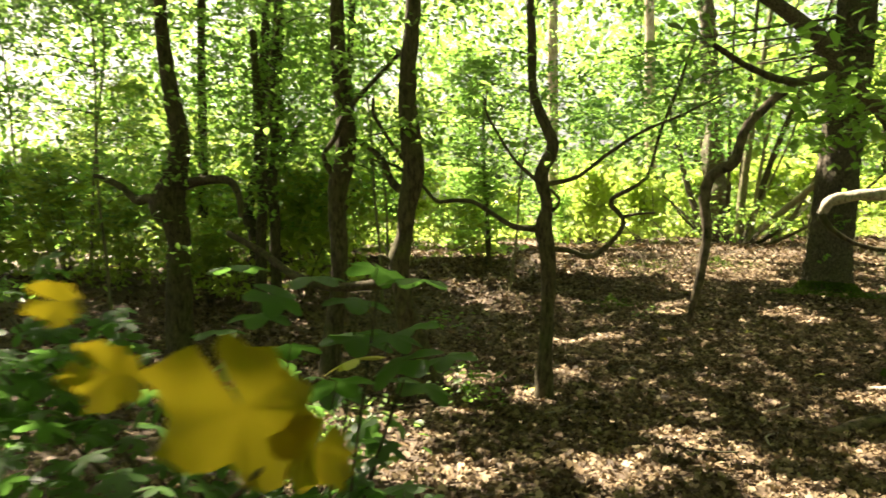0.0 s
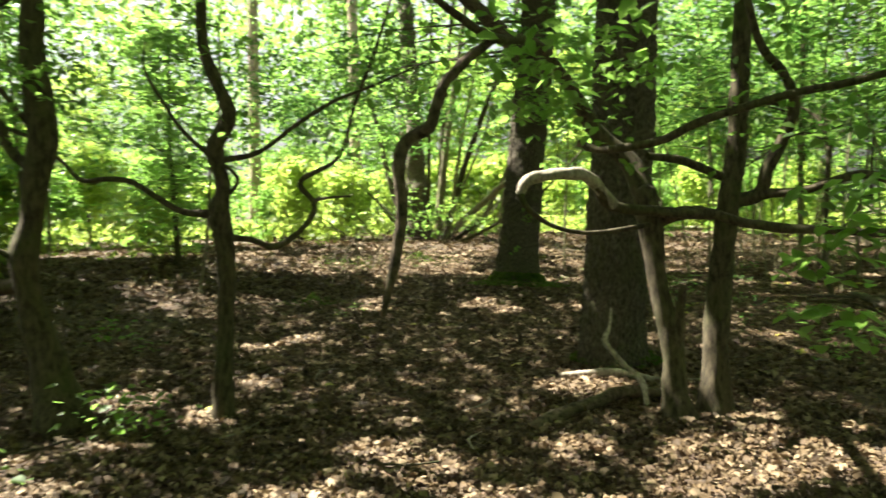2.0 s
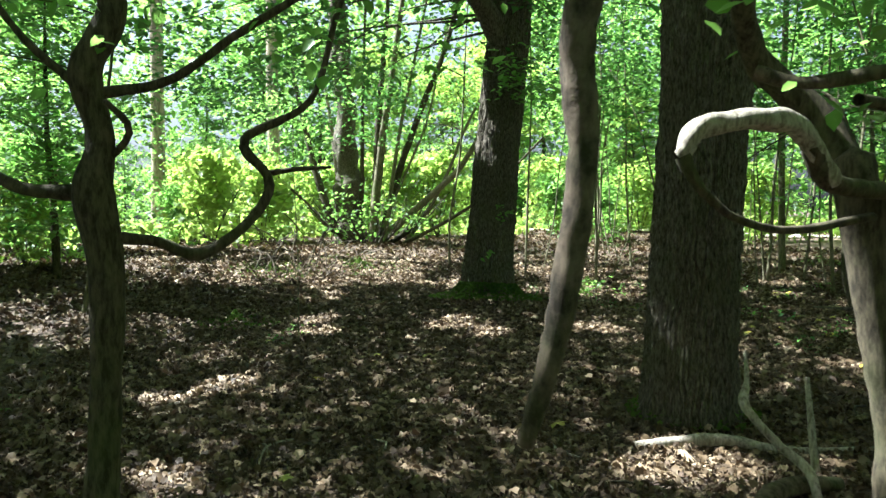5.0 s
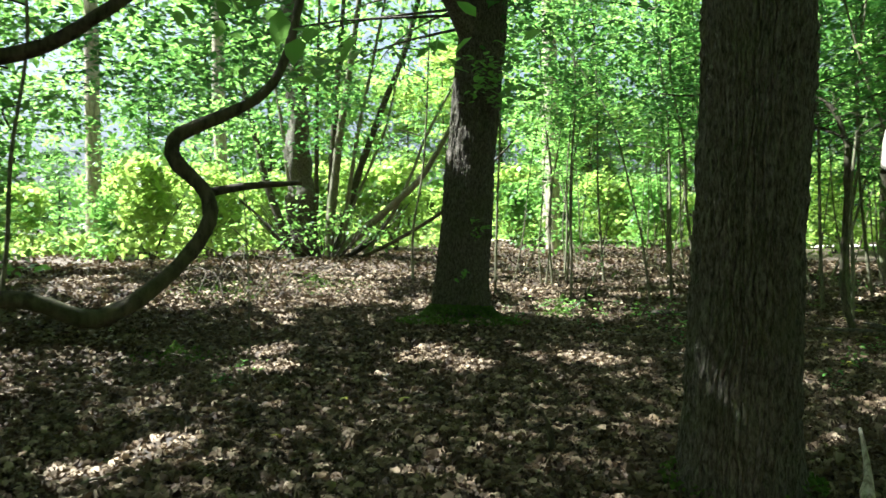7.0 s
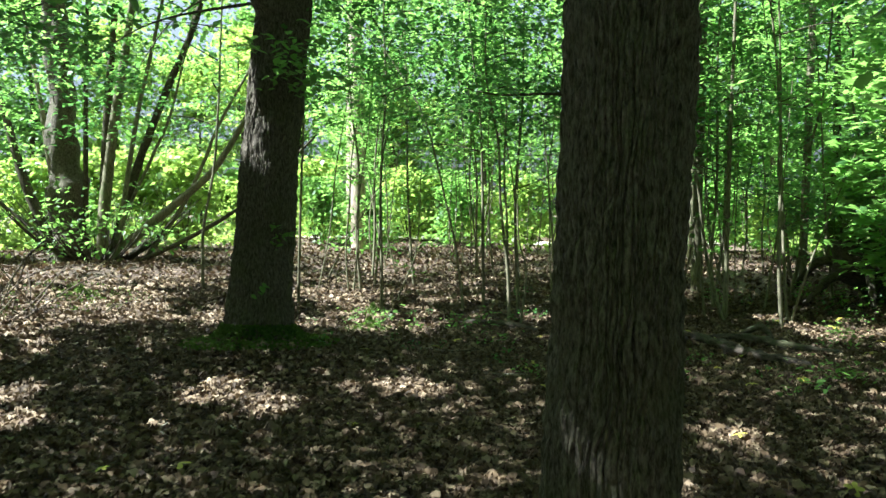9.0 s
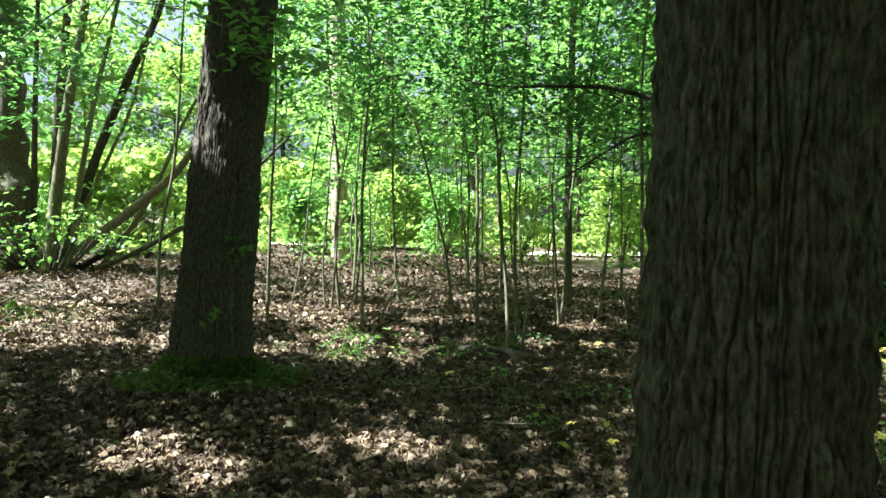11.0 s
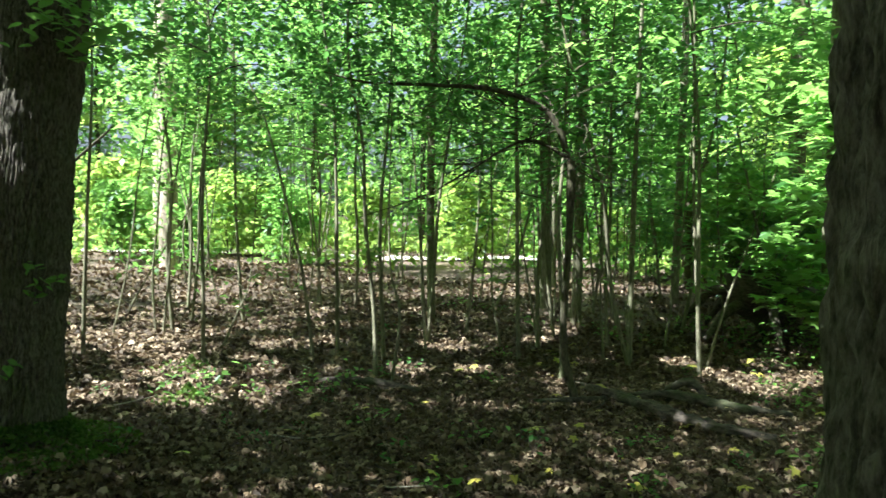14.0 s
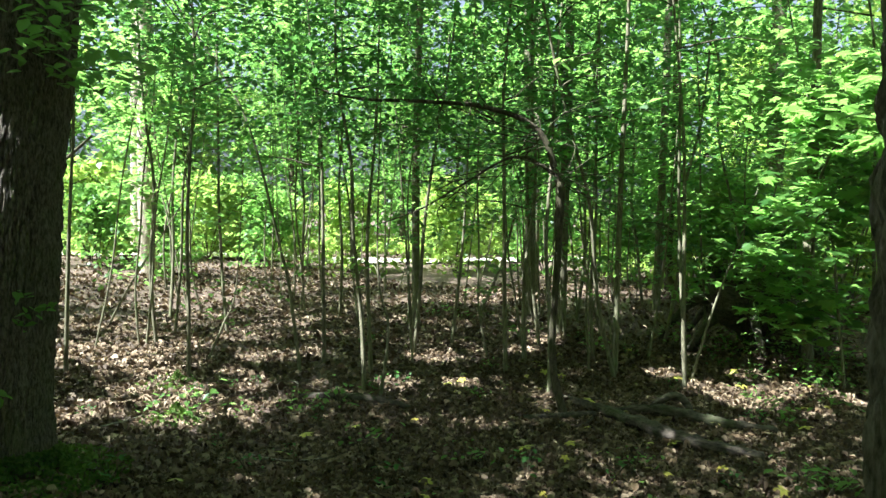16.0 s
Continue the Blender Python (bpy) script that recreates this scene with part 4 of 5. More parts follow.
# sunlit herbs in the clearing beyond the thicket
n = 30000
a = np.radians(rng.uniform(15, 130, n))
d = 18.5 + 13 * rng.uniform(0, 1, n)
d = np.where((a > 0.42) & (a < 1.05), 27 + 5 * rng.uniform(0, 1, n), d)
x, y = 2 + d * np.cos(a), 5 + d * np.sin(a)
c = np.stack([x, y, ground_z(x, y) + 0.05 + 0.45 * rng.uniform(0, 1, n) ** 2], -1)
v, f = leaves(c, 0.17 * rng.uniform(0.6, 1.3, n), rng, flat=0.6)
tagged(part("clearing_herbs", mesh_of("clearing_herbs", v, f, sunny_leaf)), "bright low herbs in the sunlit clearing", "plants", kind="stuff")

# ---- tall pines and poles in the distance ----
rng = np.random.default_rng(43)
for x, y, r, mat, name, label in ((12.3, 19.7, 0.2, pine_bark, "pine_tree", "tall pine with sunlit reddish bark"), (5.2, 27, 0.22, pine_bark, "pine_tree", "tall pine with sunlit reddish bark"),
                                  (1.6, 24, 0.2, pine_bark, "pine_tree", "tall pine with sunlit reddish bark"), (15.5, 24.5, 0.2, pine_bark, "pine_tree", "tall pine with sunlit reddish bark"),
                                  (18.4, 8.8, 0.17, pale_bark, "ash_tree", "straight greenish trunk in the thicket"), (11.53, 12.61, 0.06, pale_bark, "ash_tree", "straight greenish trunk in the thicket"),
                                  (13.69, 11.84, 0.095, pale_bark, "ash_tree", "straight greenish trunk in the thicket"), (12.61, 10.85, 0.075, pale_bark, "ash_tree", "straight greenish trunk in the thicket"),
                                  (16.2, 12.9, 0.08, pale_bark, "ash_tree", "straight greenish trunk in the thicket"), (15.2, 10.2, 0.07, pale_bark, "ash_tree", "straight greenish trunk in the thicket")):
    ob = thing(name, x, y, gz(x, y), label, "tree", "straight tall trunks")
    pts = wander(x, y, gz(x, y) - 0.2, 14, r, r * 0.6, rng, bend=0.05)
    stem("trunk", pts, mat, ob, 14, 0.15, rough=0.08)
    foliage(ob, [p[:3] for p in pts[3:]], 70, 20, 0.17, rng, 1.0, 0.5, name="crown", outline=(KITE, KITE_FACES))
    if name == "pine_tree":
        foliage(ob, [(x - 0.3, y - 0.7, z) for z in (0.8, 1.6, 2.6, 3.6, 4.6)], 60, 20, 0.15, rng, 0.5, 0.45, name="undergrowth", outline=(KITE, KITE_FACES))

# ---- coppiced clump ----
rng = np.random.default_rng(47)
CX, CY = 6.05, 19.3
CZ = gz(CX, CY)
cop = thing("coppice_clump", CX, CY, CZ, "old coppiced clump of fanning brown stems", "tree")
AX, AY = 0.74, -0.67  # the way the clump fans out
stem("trunk", [(CX - 0.4, CY + 0.5, CZ - 0.1, 0.36), (CX - 0.38, CY + 0.5, CZ + 0.7, 0.28), (CX - 0.36, CY + 0.48, CZ + 1.35, 0.34), (CX - 0.4, CY + 0.5, CZ + 1.75, 0.27), (CX - 0.45, CY + 0.55, CZ + 3.7, 0.24), (CX - 0.7, CY + 0.6, CZ + 8, 0.14)], oak_bark, cop, 26, 0.08, rough=0.5, flare=0.3)
FAN = [(-0.65, -1.4, 2.1, 0.085), (-0.5, -0.95, 2.6, 0.05), (0.0, 0.3, 3.0, 0.08), (0.08, 0.55, 3.2, 0.085), (0.2, 1.55, 3.9, 0.07), (0.25, 1.75, 1.5, 0.075), (0.6, 2.5, 1.1, 0.035), (0.45, 2.1, 2.2, 0.035), (-0.25, -0.1, 3.1, 0.045), (0.3, 1.0, 3.3, 0.04), (-0.75, -2.0, 1.3, 0.03), (0.15, 1.1, 2.4, 0.03)]
for n, (u0, u1, h, r) in enumerate(FAN):
    back = rng.uniform(-0.25, 0.25)
    u0, u1, h, r = 1.18 * u0, 1.18 * u1, 1.2 * h, 1.15 * r
    run = []
    for q in (0, 0.35, 0.7, 1.0, 1.6):
        u = u0 + (u1 - u0) * (q + 0.12 * math.sin(3 * q + n))
        run.append((CX + u * AX + back * 0.67, CY + u * AY + back * 0.74 * (1 + q), CZ - 0.1 + (h + 0.1) * q * (1.0 if q <= 1 else 1.05), r * (1.15 - 0.45 * q)))
    stem("stem", run, pale_bark if n % 2 else smooth_bark, cop, 10, 0.1, rough=0.14, seed=n * 1.7)
for k in range(80):
    a, l = rng.uniform(0, 6.28), rng.uniform(0.5, 1.4)
    bx, by = CX + 0.5 * math.cos(a), CY + 0.35 * math.sin(a) - 0.1
    stem("shoot", [(bx, by, CZ, 0.022), (bx + 0.5 * l * math.cos(a), by + 0.5 * l * math.sin(a), CZ + 0.35 * l, 0.01), (bx + l * math.cos(a), by + l * math.sin(a), CZ + l * 0.9, 0.004)], log_bark, cop, 5, 0.1)
foliage(cop, [(CX + dx, CY + dy, CZ + z) for dx, dy, z in ((-2, 0, 3), (-1, -0.5, 4), (1, -0.3, 3.8), (2, 0, 2.8), (0.3, -0.5, 4.5), (1.5, 0.4, 4.2), (-1.6, 0.4, 2), (0.2, -0.5, 0.7), (1.2, -0.3, 0.6), (-1.0, -0.4, 0.5))], 190, 18, 0.11, rng, 0.7, 0.4)

# ---- arching dead sapling and thicket details on the far floor ----
arch = thing("dead_sapling", 9.13, 9.37, gz(9.13, 9.37), "dark arching sapling with a web of bare twigs", "sapling")
stem("stem", rooted([(9.13, 9.37, 0.05, 0.042), (9.09, 9.44, 0.36, 0.036), (9.08, 9.46, 0.73, 0.033), (9.1, 9.43, 1.42, 0.033), (9.1, 9.42, 1.8, 0.036), (9.12, 9.42, 2.16, 0.044)]), smooth_bark, arch, 9, 0.05, rough=0.2)
stem("branch", [(9.12, 9.42, 2.12, 0.036), (9.04, 9.6, 2.62, 0.028), (8.8, 10.0, 2.84, 0.024), (8.5, 10.55, 2.9, 0.018), (8.2, 11.05, 2.92, 0.013), (7.98, 11.42, 3.02, 0.006)], smooth_bark, arch, 7, 0.06)
stem("branch", [(9.2, 9.43, 2.19, 0.02), (8.99, 9.8, 2.4, 0.014), (8.7, 10.23, 2.13, 0.011), (8.48, 10.58, 1.89, 0.008), (8.14, 11.11, 1.67, 0.003)], smooth_bark, arch, 6, 0.06)
for k in range(60):
    b = np.array([(9.11, 9.62, 2.58), (8.89, 9.99, 2.76), (8.62, 10.44, 2.91), (8.99, 9.8, 2.4), (8.7, 10.23, 2.13), (9.22, 9.41, 2.19)][k % 6]) + rng.normal(0, 0.03, 3)
    a, l, up = rng.uniform(0, 6.28), rng.uniform(0.4, 1.1), rng.normal(0, 0.3)
    stem("twig", [(*b, 0.006), (b[0] + 0.5 * l * math.cos(a), b[1] + 0.5 * l * math.sin(a), b[2] + up * 0.6, 0.004), (b[0] + l * math.cos(a + 0.4), b[1] + l * math.sin(a + 0.4), b[2] + up, 0.002)], smooth_bark, arch, 4, 0.12)
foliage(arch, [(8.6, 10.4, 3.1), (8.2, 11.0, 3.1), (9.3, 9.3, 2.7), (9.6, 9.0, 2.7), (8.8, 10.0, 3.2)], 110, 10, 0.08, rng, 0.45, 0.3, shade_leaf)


def fallen(name, points, mat, label, category="log", sides=16, rough=0.22):
    pts = [(x, y, gz(x, y) + z, r) for x, y, z, r in points]
    ob = stem(name, pts, mat, None, sides, 0.05, rough=rough, seed=points[0][0])
    return tagged(ob, label, category, "fallen wood")


fallen("fallen_log", [(9.65, 9.6, 0.02, 0.03), (9.35, 9.04, 0.06, 0.05), (9.09, 8.59, 0.07, 0.058), (8.89, 8.11, 0.06, 0.052), (8.86, 7.6, 0.04, 0.03)], log_bark, "dark weathered fallen log on the leaf litter", rough=0.65)
fallen("fallen_log", [(9.4, 8.98, 0.04, 0.042), (9.56, 8.61, 0.06, 0.05), (9.52, 8.05, 0.06, 0.046), (9.66, 7.6, 0.03, 0.03)], log_bark, "dark weathered fallen log on the leaf litter", rough=0.65)
fallen("fallen_branch", [(8.7, 9.57, 0.03, 0.028), (9.0, 9.3, 0.05, 0.034), (9.25, 9.1, 0.04, 0.03)], log_bark, "dark piece of fallen branch", "branch")
fallen("fallen_branch", [(9.68, 8.72, 0.0, 0.034), (9.72, 8.62, 0.11, 0.036), (9.74, 8.48, 0.17, 0.036), (9.72, 8.38, 0.12, 0.034), (9.66, 8.3, 0.0, 0.03)], log_bark, "arched piece of fallen branch", "branch")
fallen("fallen_log", [(8.12, 11.78, 0.02, 0.026), (8.28, 11.42, 0.05, 0.042), (8.44, 11.1, 0.05, 0.04), (8.48, 10.65, 0.03, 0.026)], log_bark, "half-sunk rotten log with moss", rough=0.65)
fallen("fallen_log", [(13.9, 8.35, 0.06, 0.07), (14.9, 7.95, 0.09, 0.08), (15.7, 7.5, 0.06, 0.06)], log_bark, "dark fallen log among low shrubs", rough=0.65)
fallen("fallen_branch", [(2.6, 4.95, 0.03, 0.034), (2.85, 5.08, 0.05, 0.046), (3.15, 5.18, 0.07, 0.044), (3.45, 5.3, 0.1, 0.042), (3.85, 5.35, 0.06, 0.03)], peeling_bark, "mossy fallen branch on the leaf litter", "branch")
fallen("fallen_branch", [(3.4, 6.25, 0.02, 0.03), (3.65, 6.12, 0.05, 0.035), (3.85, 6.0, 0.07, 0.03), (4.1, 5.85, 0.03, 0.024), (4.6, 5.6, 0.02, 0.018)], dead_or_sunlit_wood, "mossy fallen branch against the oak foot", "branch")
stick = stem("standing_stick", [(3.56, 5.2, gz(3.5, 5.25) + 0.02, 0.018), (3.58, 5.28, 0.14, 0.022), (3.5, 5.36, 0.24, 0.019), (3.41, 5.42, 0.36, 0.018), (3.39, 5.46, 0.42, 0.023), (3.45, 5.5, 0.5, 0.012), (3.5, 5.56, 0.62, 0.006)], dead_or_sunlit_wood, None, 10, 0.03, rough=0.25)
tagged(stick, "pale bare stick standing up from the litter", "branch", "fallen wood")
stick = stem("standing_stick", [(3.95, 5.55, gz(3.9, 5.5), 0.02), (3.97, 5.6, 0.2, 0.018), (4.03, 5.68, 0.42, 0.012)], dead_or_sunlit_wood, None, 8, 0.03, rough=0.25)
tagged(stick, "pale bare stick standing up from the litter", "branch", "fallen wood")
for k in range(70):
    x, y, a, l = rng.uniform(-1.5, 9), rng.uniform(3.2, 13), rng.uniform(0, 6.28), rng.uniform(0.2, 0.7)
    if math.hypot(x - 4.1, y - 6.58) < 0.5 or math.hypot(x - OX, y - OY) < 0.6:
        continue
    tw = fallen("fallen_twig", [(x, y, 0.03, 0.006), (x + 0.5 * l * math.cos(a), y + 0.5 * l * math.sin(a), 0.045, 0.007), (x + l * math.cos(a + 0.35), y + l * math.sin(a + 0.35), 0.035, 0.003)], log_bark if k % 3 else dead_or_sunlit_wood, "thin dry twig lying on the leaf litter", "twig", 5, 0.1)

# mossy stump in the thicket
sx, sy = 13.0, 8.5
stump = thing("mossy_stump", sx, sy, gz(sx, sy), "uprooted stump overgrown with dark moss", "stump")
stem("body", [(sx + 0.5, sy - 0.5, gz(sx, sy) - 0.1, 0.5), (sx + 0.2, sy - 0.2, 0.5, 0.42), (sx - 0.1, sy + 0.1, 0.95, 0.3), (sx - 0.2, sy + 0.2, 1.25, 0.1)], log_bark, stump, 22, 0.08, rough=0.6)
for k in range(7):
    a = k * 0.9
    stem("root", [(sx, sy, 0.5, 0.12), (sx + 0.5 * math.cos(a), sy + 0.5 * math.sin(a), 0.55 + 0.1 * (k % 3), 0.07), (sx + 1.0 * math.cos(a), sy + 1.0 * math.sin(a), 0.2, 0.03)], log_bark, stump, 8, 0.08, rough=0.3)

u, w = rng.uniform(0, 1, 1600), rng.uniform(0, 6.28, 1600)
girth = 0.52 * (1 - 0.72 * u**1.5) + 0.05
p = np.stack([0.5 - 0.7 * u + girth * np.cos(w), -0.5 + 0.7 * u + girth * np.sin(w), 0.1 + 1.1 * u], -1)
v, f = leaves(p, 0.08 * rng.uniform(0.5, 1.2, 1600), rng, flat=0.35)
tagged(part("moss", mesh_of("moss", v, f, moss), stump, "ragged green moss"), kind="stuff")
# moss round the foot of the oaks
for ox, oy, n, r0, r1 in ((OX, OY, 5200, 0.36, 0.8), (4.1, 6.58, 700, 0.24, 0.4), (3.0, 14.9, 700, 0.0, 0.8), (4.6, 15.4, 800, 0.0, 0.9), (6.9, 12.0, 240, 0.0, 0.3), (7.7, 13.0, 300, 0.0, 0.4), (2.0, 11.6, 300, 0.0, 0.5)):
    a, r = rng.uniform(0, 6.28, n), r0 + (r1 - r0) * rng.uniform(0, 1, n) ** 1.8
    x, y = ox + r * np.cos(a), oy + r * np.sin(a)
    c = np.stack([x, y, ground_z(x, y) + 0.055 + 0.12 * np.clip(1 - (r - r0) / 0.12, 0, 1)], -1)
    v, f = leaves(c, 0.05 * rng.uniform(0.5, 1.2, n), rng, flat=0.4)
    tagged(part("moss_cushion", mesh_of("moss_cushion", v, f, moss)), "low green moss on the forest floor", "moss", kind="stuff")

# ---- seedlings on the floor ----
rng = np.random.default_rng(53)


def seedling(n, size, height, spread, mat):
    ob = thing("seedling", 0, 0, 0, "small green seedling growing through the leaf litter", "plant", "seedlings")
    for k in range(3):
        a = rng.uniform(0, 6.28)
        stem("stem", [(0, 0, -0.02, 0.004), (spread * 0.3 * math.cos(a), spread * 0.3 * math.sin(a), height * 0.6, 0.003), (spread * 0.6 * math.cos(a), spread * 0.6 * math.sin(a), height, 0.0015)], smooth_bark, ob, 4, 0.08)
    c = np.stack([rng.normal(0, spread * 0.5, n), rng.normal(0, spread * 0.5, n), height * rng.uniform(0.35, 1.1, n)], -1)
    v, f = leaves(c, size * rng.uniform(0.6, 1.2, n), rng, OVATE, OVATE_FACES, flat=0.8)
    part("leaves", mesh_of("leaves", v, f, mat), ob)
    return ob


seeds = [seedling(26, 0.06, 0.2, 0.2, green_leaf), seedling(16, 0.05, 0.14, 0.16, shade_leaf), seedling(44, 0.07, 0.34, 0.3, green_leaf)]
PLACES = [(0.17, 5.6, 2), (0.3, 5.45, 2), (0.38, 5.6, 0), (-0.6, 4.6, 2), (-0.95, 4.75, 2), (-0.35, 4.9, 0), (-0.2, 3.9, 2), (-0.45, 3.7, 2), (-0.8, 3.9, 2), (-0.75, 4.5, 2), (-0.9, 5.0, 2), (-0.5, 4.2, 2), (-1.0, 4.3, 2), (-0.6, 5.4, 0), (-1.4, 5.6, 2), (-1.6, 6.3, 2), (-1.3, 4.9, 2), (0.1, 8.4, 0), (-0.3, 8.9, 2), (2.2, 10.2, 1), (2.5, 10.6, 0),
          (6.4, 10.6, 1), (6.9, 10.7, 1), (7.3, 10.3, 0), (6.8, 9.7, 1), (7.7, 11.3, 2), (7.4, 11.7, 0), (5.6, 11.0, 1), (7.8, 8.4, 1), (8.3, 7.3, 0), (9.8, 7.6, 2), (10.3, 7.9, 0), (10.4, 7.2, 2), (11.2, 8.0, 2), (6.9, 12.1, 0), (7.2, 8.0, 1), (5.6, 5.6, 2),
          (6.3, 5.9, 2), (6.0, 5.2, 0), (7.2, 6.0, 2), (8.8, 6.6, 2)]
for x, y in ((12.2, 8.2), (12.5, 7.9), (11.9, 7.7), (12.8, 7.5), (11.6, 7.3), (12.4, 8.6), (13.4, 7.9), (12.0, 7.2), (11.3, 7.4), (12.9, 8.1), (13.6, 8.6), (12.6, 9.2)):
    PLACES.append((x, y, 2))
for i in range(40):
    PLACES.append((rng.uniform(6, 13), rng.uniform(7, 13), int(rng.integers(0, 2))))
used = set()
for x, y, k in PLACES:
    m = Matrix.Translation((x, y, gz(x, y))) @ Matrix.Rotation(rng.uniform(0, 6.28), 4, "Z") @ Matrix.Scale(rng.uniform(0.7, 1.25), 4)
    if k not in used:
        used.add(k)
        seeds[k].matrix_basis = m
    else:
        copy_thing(seeds[k], m).matrix_basis = m

# single bright leaves on the floor
v, f = leaves(np.zeros((1, 3)), np.array([0.13]), rng, MAPLE, MAPLE_FACES, flat=1.0)
one_leaf = mesh_of("leaf", v, f, yellow_leaf)
spots = [(3.28, 8.98), (4.51, 9.0), (6.51, 8.52), (8.05, 8.25), (7.95, 8.1), (6.9, 8.8), (7.2, 8.7), (9.6, 9.3), (10.9, 8.6)] + [(rng.uniform(0.5, 11), rng.uniform(4.5, 11)) for _ in range(20)] + [(rng.uniform(6, 13), rng.uniform(7, 11)) for _ in range(26)] + [(rng.uniform(7, 12), rng.uniform(7.2, 10.5)) for _ in range(26)]
for x, y in spots:
    ob = new("fallen_leaf", one_leaf)
    s = rng.uniform(0.55, 1.15)
    ob.matrix_basis = Matrix.Translation((x, y, gz(x, y) + 0.058)) @ Euler((rng.normal(0, 0.2), rng.normal(0, 0.2), rng.uniform(0, 6.28))).to_matrix().to_4x4() @ Matrix.Scale(s, 4)
    tagged(ob, "single yellow-green leaf lying on the litter", "leaf", "bright fallen leaves")

# ---- maple shrub where the walk begins ----
rng = np.random.default_rng(59)
shrub = thing("maple_shrub", 0.15, 1.85, gz(0.15, 1.85), "leafy maple shrub with large lobed green leaves", "bush")
tips = [(0.01, 1.69, 1.36), (0.13, 1.59, 1.3), (0.22, 1.59, 1.34), (0.4, 1.39, 1.37), (0.47, 1.39, 1.35), (0.4, 1.49, 1.23), (0.31, 1.58, 1.21), (0.43, 1.59, 1.23), (0.2, 1.48, 1.21), (0.06, 1.58, 1.17), (0.32, 1.38, 1.16), (0.27, 1.58, 1.1),
        (0.45, 1.58, 1.11), (0.51, 1.58, 1.17), (0.12, 1.48, 1.12), (0.43, 1.48, 1.18), (0.1, 1.58, 1.26), (-0.04, 1.68, 1.21), (0.31, 1.59, 1.29)]
for k in range(5):
    t = tips[k * 4 - 1]
    stem("stem", [(0.15, 1.85, -0.03, 0.007), ((0.15 + t[0]) / 2 - 0.03, (1.85 + t[1]) / 2 + 0.08, 0.7, 0.0045), (t[0], t[1], t[2] - 0.04, 0.002)], smooth_bark, shrub, 6, 0.06)
for k, t in enumerate(tips):
    v, f = leaves(np.zeros((1, 3)), np.array([rng.uniform(0.13, 0.17)]), rng, BROAD, MAPLE_FACES, flat=0.86)
    stem("stalk", [(t[0] - 0.03, t[1] + 0.06, t[2] - 0.08, 0.002), (*t, 0.0015)], smooth_bark, shrub, 4, 0.05)
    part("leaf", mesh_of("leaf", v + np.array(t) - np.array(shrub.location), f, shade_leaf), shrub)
v, f = leaves(np.zeros((1, 3)), np.array([0.11]), rng, MAPLE, MAPLE_FACES, flat=0.85)
part("leaf", mesh_of("leaf", v + np.array((0.4, 1.19, 1.24)) - np.array(shrub.location), f, yellow_leaf), shrub, "yellowed leaf")
x, y, z = MAPLE.T
for t, s, lean, mat, label in (((0.515, 0.4, 1.405), 0.095, 0.3, dull_leaf, "yellowed leaf"), ((0.575, 0.405, 1.365), 0.05, -0.5, dull_leaf, "yellowed leaf"), ((0.44, 0.41, 1.395), 0.045, 0.9, dull_leaf, "yellowed leaf"), ((0.41, 0.42, 1.425), 0.03, 1.2, dull_leaf, "yellowed leaf")):
    turn = np.arctan2(y - 0.42, x)
    wide = np.where(np.hypot(x, y - 0.42) < 0.02, 0.0, 0.36 + 0.1 * np.abs(np.cos(2.5 * (turn - 0.5 * math.pi))) + 0.035 * np.cos(19 * turn))
    px, py = wide * np.cos(turn), 0.42 + wide * np.sin(turn)
    v = np.stack([px * math.cos(lean) + py * math.sin(lean), 0.35 * py + 1.6 * z, px * math.sin(lean) - py * math.cos(lean)], -1) * s
    part("leaf", mesh_of("leaf", v + np.array(t) - np.array(shrub.location), MAPLE_FACES, mat), shrub, label)
stem("stem", [(0.15, 1.85, -0.03, 0.006), (0.22, 1.2, 0.75, 0.004), (0.42, 0.6, 1.2, 0.0025), (0.54, 0.4, 1.34, 0.0015)], smooth_bark, shrub, 6, 0.06)
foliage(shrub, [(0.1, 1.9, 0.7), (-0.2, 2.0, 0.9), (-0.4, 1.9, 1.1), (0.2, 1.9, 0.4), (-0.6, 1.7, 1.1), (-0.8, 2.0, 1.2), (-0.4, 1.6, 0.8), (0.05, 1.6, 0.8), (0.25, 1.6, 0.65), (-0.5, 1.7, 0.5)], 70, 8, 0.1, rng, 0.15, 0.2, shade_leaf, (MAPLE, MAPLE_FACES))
for x, y, z in ((-0.6, 1.7, 1.1), (-0.8, 2.0, 1.2), (-0.4, 1.6, 0.8), (-0.4, 1.9, 1.1)):
    stem("stem", [(0.1, 1.87, 0.0, 0.01), ((0.1 + x) / 2, (1.87 + y) / 2, z * 0.6, 0.007), (x, y, z, 0.003)], smooth_bark, shrub, 6, 0.06)

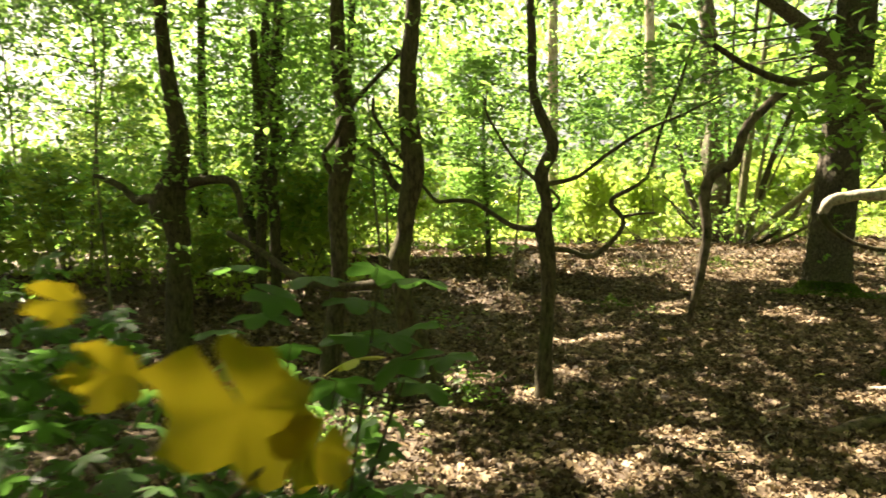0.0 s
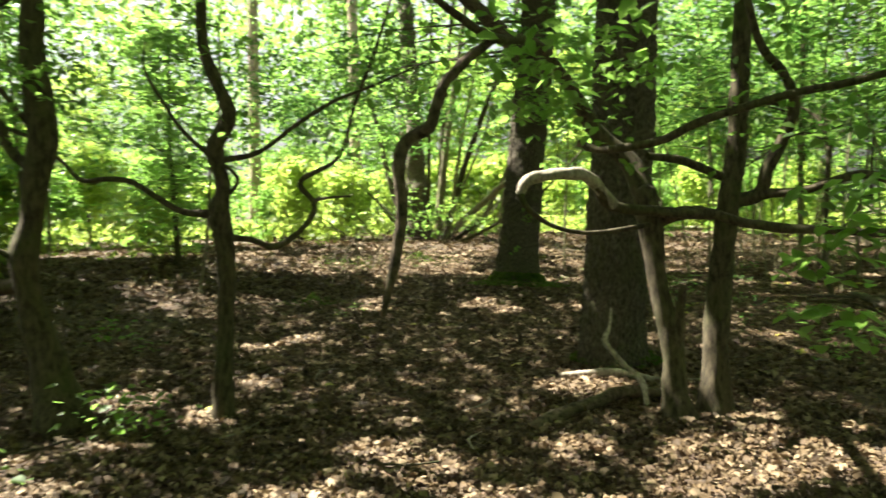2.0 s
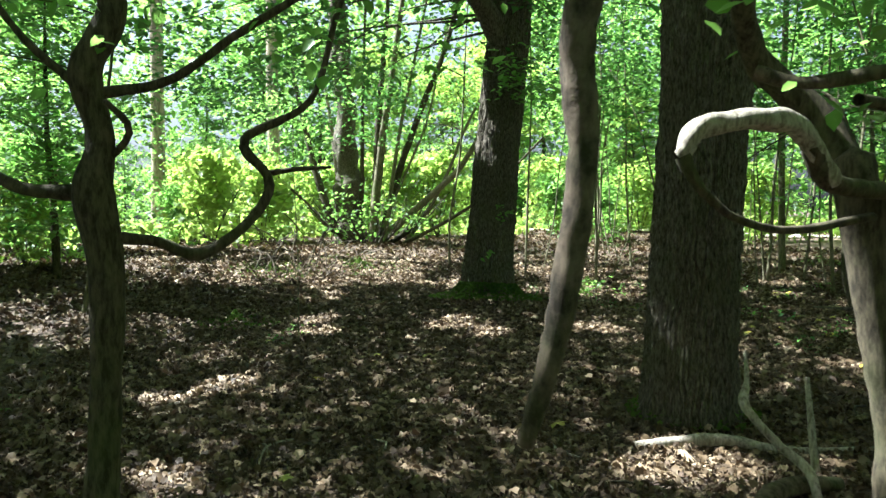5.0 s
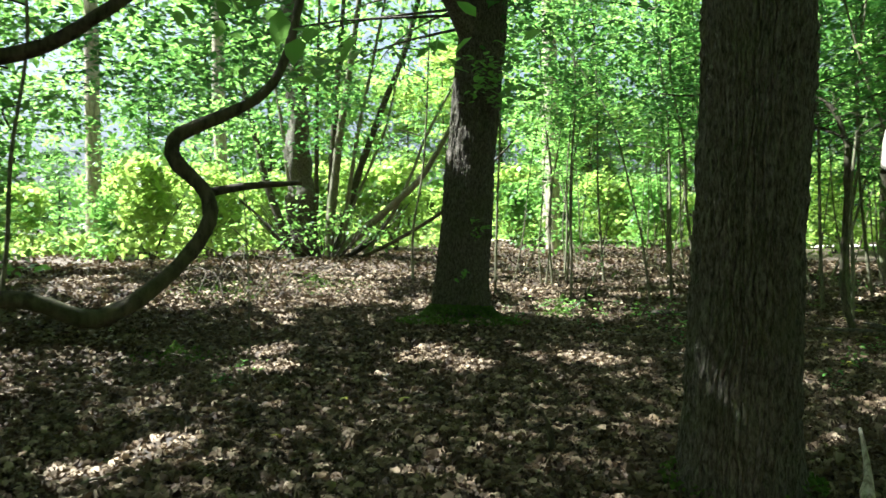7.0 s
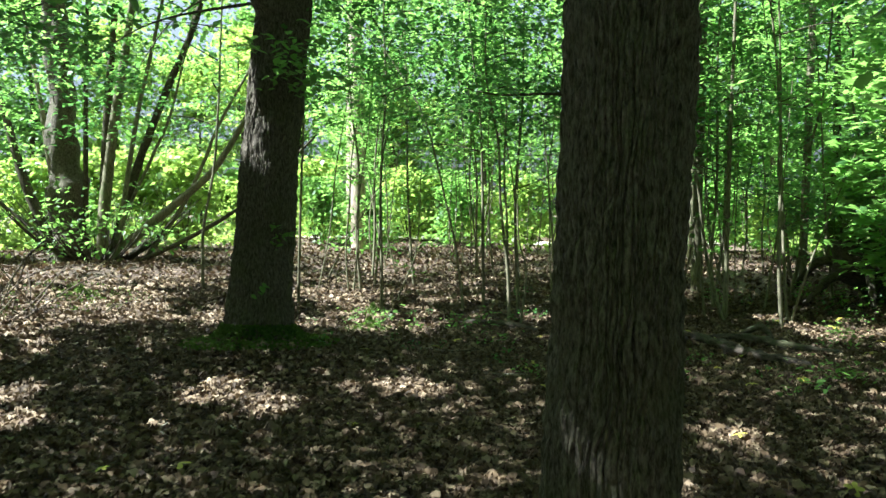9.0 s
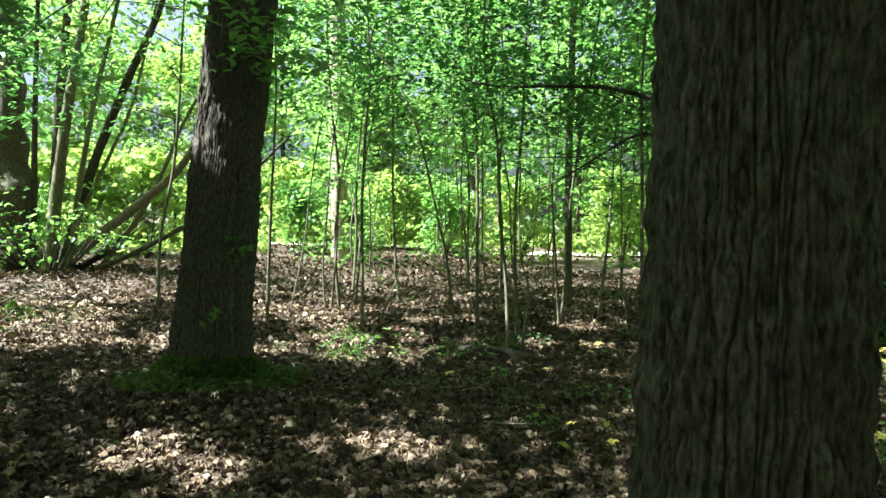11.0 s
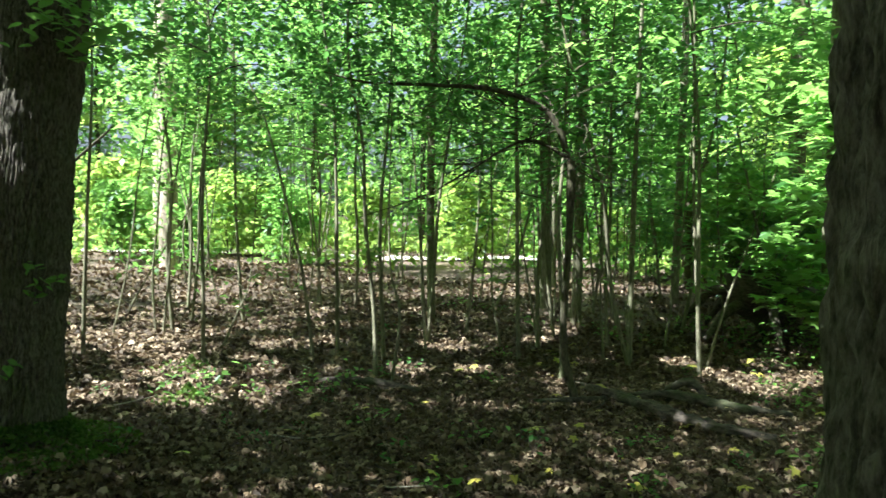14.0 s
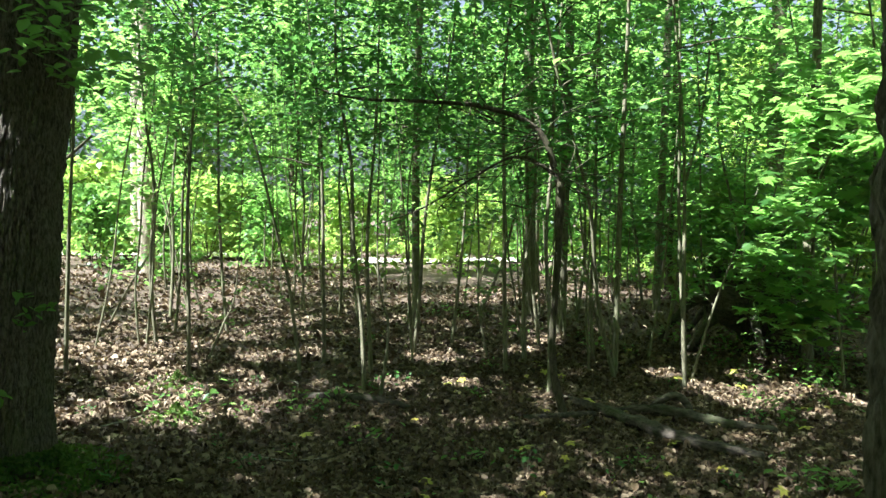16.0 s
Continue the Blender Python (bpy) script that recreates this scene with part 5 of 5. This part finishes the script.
# ---- maple boughs over the right end of the thicket ----
maple = thing("maple_tree", 12.2, 7.6, gz(12.2, 7.6), "young maple with pale trunk and broad sunlit leaves", "tree")
stem("trunk", wander(12.2, 7.6, gz(12.2, 7.6) - 0.1, 9, 0.07, 0.02, rng, bend=0.06), pale_bark, maple, 10, 0.1)
for bx, by, bz in ((10.7, 7.4, 1.9), (11.65, 7.85, 3.2), (9.9, 7.1, 2.6), (11.6, 7.65, 0.9), (12.4, 8.2, 1.3), (10.6, 7.0, 3.2), (12.1, 6.9, 2.4)):
    stem("branch", [(12.2, 7.6, bz - 0.5, 0.02), ((12.2 + bx) / 2, (7.6 + by) / 2, bz - 0.1, 0.012), (bx, by, bz, 0.004)], pale_bark, maple, 6, 0.08)
    foliage(maple, [(bx, by, bz), ((12.2 + bx) / 2, (7.6 + by) / 2, bz)], 26, 11, 0.17, rng, 0.3, 0.34, flat=0.85, outline=(LOBED, LOBED_FACES))

# ---- layered boughs of hornbeams between the near trees and the wood, shade put into their leaf colour ----
rng = np.random.default_rng(67)
for x, y, h, low, n in ((9.4, 12.5, 6.0, 2.1, 60), (10.2, 10.5, 6.5, 2.2, 70), (11.6, 10.7, 6.0, 1.6, 70), (12.7, 9.4, 6.0, 1.3, 80), (13.6, 11.0, 6.0, 1.2, 70), (13.0, 7.0, 6.0, 0.9, 70), (14.5, 8.6, 6.0, 0.9, 70), (15.5, 10.5, 6.0, 1.0, 60), (9.8, 14.6, 5.5, 2.4, 40), (8.75, 11.4, 5.0, 2.6, 110), (9.7, 9.75, 5.0, 2.6, 120), (10.6, 8.6, 5.4, 2.6, 90), (8.0, 13.2, 5.0, 3.0, 60), (10.4, 11.9, 5.2, 2.2, 90), (11.4, 9.9, 5.2, 1.8, 90),
                        (6.4, 15.6, 6.0, 2.6, 50), (0.4, 12.2, 6.0, 2.0, 50), (-1.4, 10.6, 5.5, 1.9, 50), (-3.3, 10.4, 5.5, 1.6, 60), (-4.6, 8.9, 5.5, 1.4, 60), (-6.2, 11.0, 7.5, 1.4, 110), (-7.2, 8.6, 7.5, 1.3, 110), (-4.4, 13.6, 7.5, 1.6, 110), (-2.0, 14.2, 7.5, 2.0, 100), (-8.5, 13.0, 8.0, 1.5, 120), (-6.0, 16.0, 8.0, 1.5, 120)):
    ob = thing("hornbeam_tree", x, y, gz(x, y), "slender hornbeam with flat layered green boughs", "tree", "layered understory trees")
    pts = wander(x, y, gz(x, y) - 0.1, h, 0.026, 0.008, rng, (rng.normal(0, 0.07), rng.normal(0, 0.07)), 0.2)
    stem("trunk", pts, pale_bark, ob, 8, 0.1, rough=0.12)
    for k in range(6):
        z0, a, l = low + (h - low) * (k + 0.5) / 7, rng.uniform(0, 6.28), rng.uniform(0.7, 1.5)
        b = pts[min(6, int(z0 / h * 6))]
        stem("branch", [(b[0], b[1], z0, 0.011), (b[0] + 0.5 * l * math.cos(a), b[1] + 0.5 * l * math.sin(a), z0 + 0.12, 0.008), (b[0] + l * math.cos(a + 0.2), b[1] + l * math.sin(a + 0.2), z0 + 0.1, 0.003)], smooth_bark, ob, 5, 0.1)
    c = np.stack([x + rng.normal(0, 0.75, n), y + rng.normal(0, 0.75, n), low + (h - low) * rng.uniform(0, 1, n)], -1)
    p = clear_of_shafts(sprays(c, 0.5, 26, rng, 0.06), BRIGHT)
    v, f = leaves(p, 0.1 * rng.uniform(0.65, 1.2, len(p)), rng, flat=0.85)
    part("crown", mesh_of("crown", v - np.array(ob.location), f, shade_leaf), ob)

# low boughs of the second oak and the clump, leaf colour darkened as shade against the light
c = [(3.2, 12.2, 3.7), (2.2, 12.8, 3.5), (6.3, 11.7, 4.0), (7.3, 12.4, 3.7), (4.0, 13.0, 4.2), (8.2, 13.2, 3.6), (1.2, 13.4, 3.7), (3.0, 14.2, 3.3), (4.3, 14.9, 3.1), (2.1, 13.6, 3.2), (5.4, 15.6, 3.4), (3.6, 13.2, 3.5)]
for x, y, z in c:
    stem("branch", [(OX + 0.35, OY, z + 0.6, 0.022), ((OX + x) / 2, (OY + y) / 2, z + 0.5, 0.011), (x, y, z, 0.004)], oak_bark, oak2, 6, 0.12)
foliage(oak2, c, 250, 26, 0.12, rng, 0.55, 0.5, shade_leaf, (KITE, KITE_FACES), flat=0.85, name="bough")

# brush heap of bare pale twigs behind the clearing
hx, hy = 3.3, 14.6
heap = thing("brush_heap", hx, hy, gz(hx, hy), "heap of bare pale dead twigs before the bushes", "twigs")
for k in range(26):
    a, l, b = rng.uniform(0, 6.28), rng.uniform(0.5, 1.5), rng.normal(0, 0.45, 2)
    x, y = hx + b[0] * 1.5, hy + b[1] * 0.7
    z = gz(x, y)
    up = rng.uniform(0.25, 0.95)
    stem("twig", [(x, y, z, 0.008), (x + 0.5 * l * math.cos(a), y + 0.3 * l * math.sin(a), z + up * 0.75 * l, 0.009), (x + l * math.cos(a + 0.3), y + 0.6 * l * math.sin(a + 0.3), z + up * l * 0.9, 0.003)], peeling_bark, heap, 5, 0.15)

thin = thing("sapling", 2.4, 10.07, gz(2.4, 10.07), "very thin bare sapling on the open floor", "sapling", "sapling thicket")
stem("stem", [(2.4, 10.07, gz(2.4, 10.07) - 0.05, 0.007), (2.41, 10.07, 0.9, 0.006), (2.39, 10.08, 1.9, 0.004), (2.42, 10.06, 3.0, 0.002)], pale_bark, thin, 5, 0.1)

# short mossy stub standing in the litter before the first oak
stub = stem("standing_stick", [(3.58, 7.47, gz(3.58, 7.47) - 0.02, 0.022), (3.57, 7.47, 0.09, 0.02), (3.55, 7.48, 0.18, 0.013), (3.52, 7.5, 0.25, 0.005)], peeling_bark, None, 8, 0.03, rough=0.3)
tagged(stub, "short mossy stick standing in the leaf litter", "branch", "fallen wood")
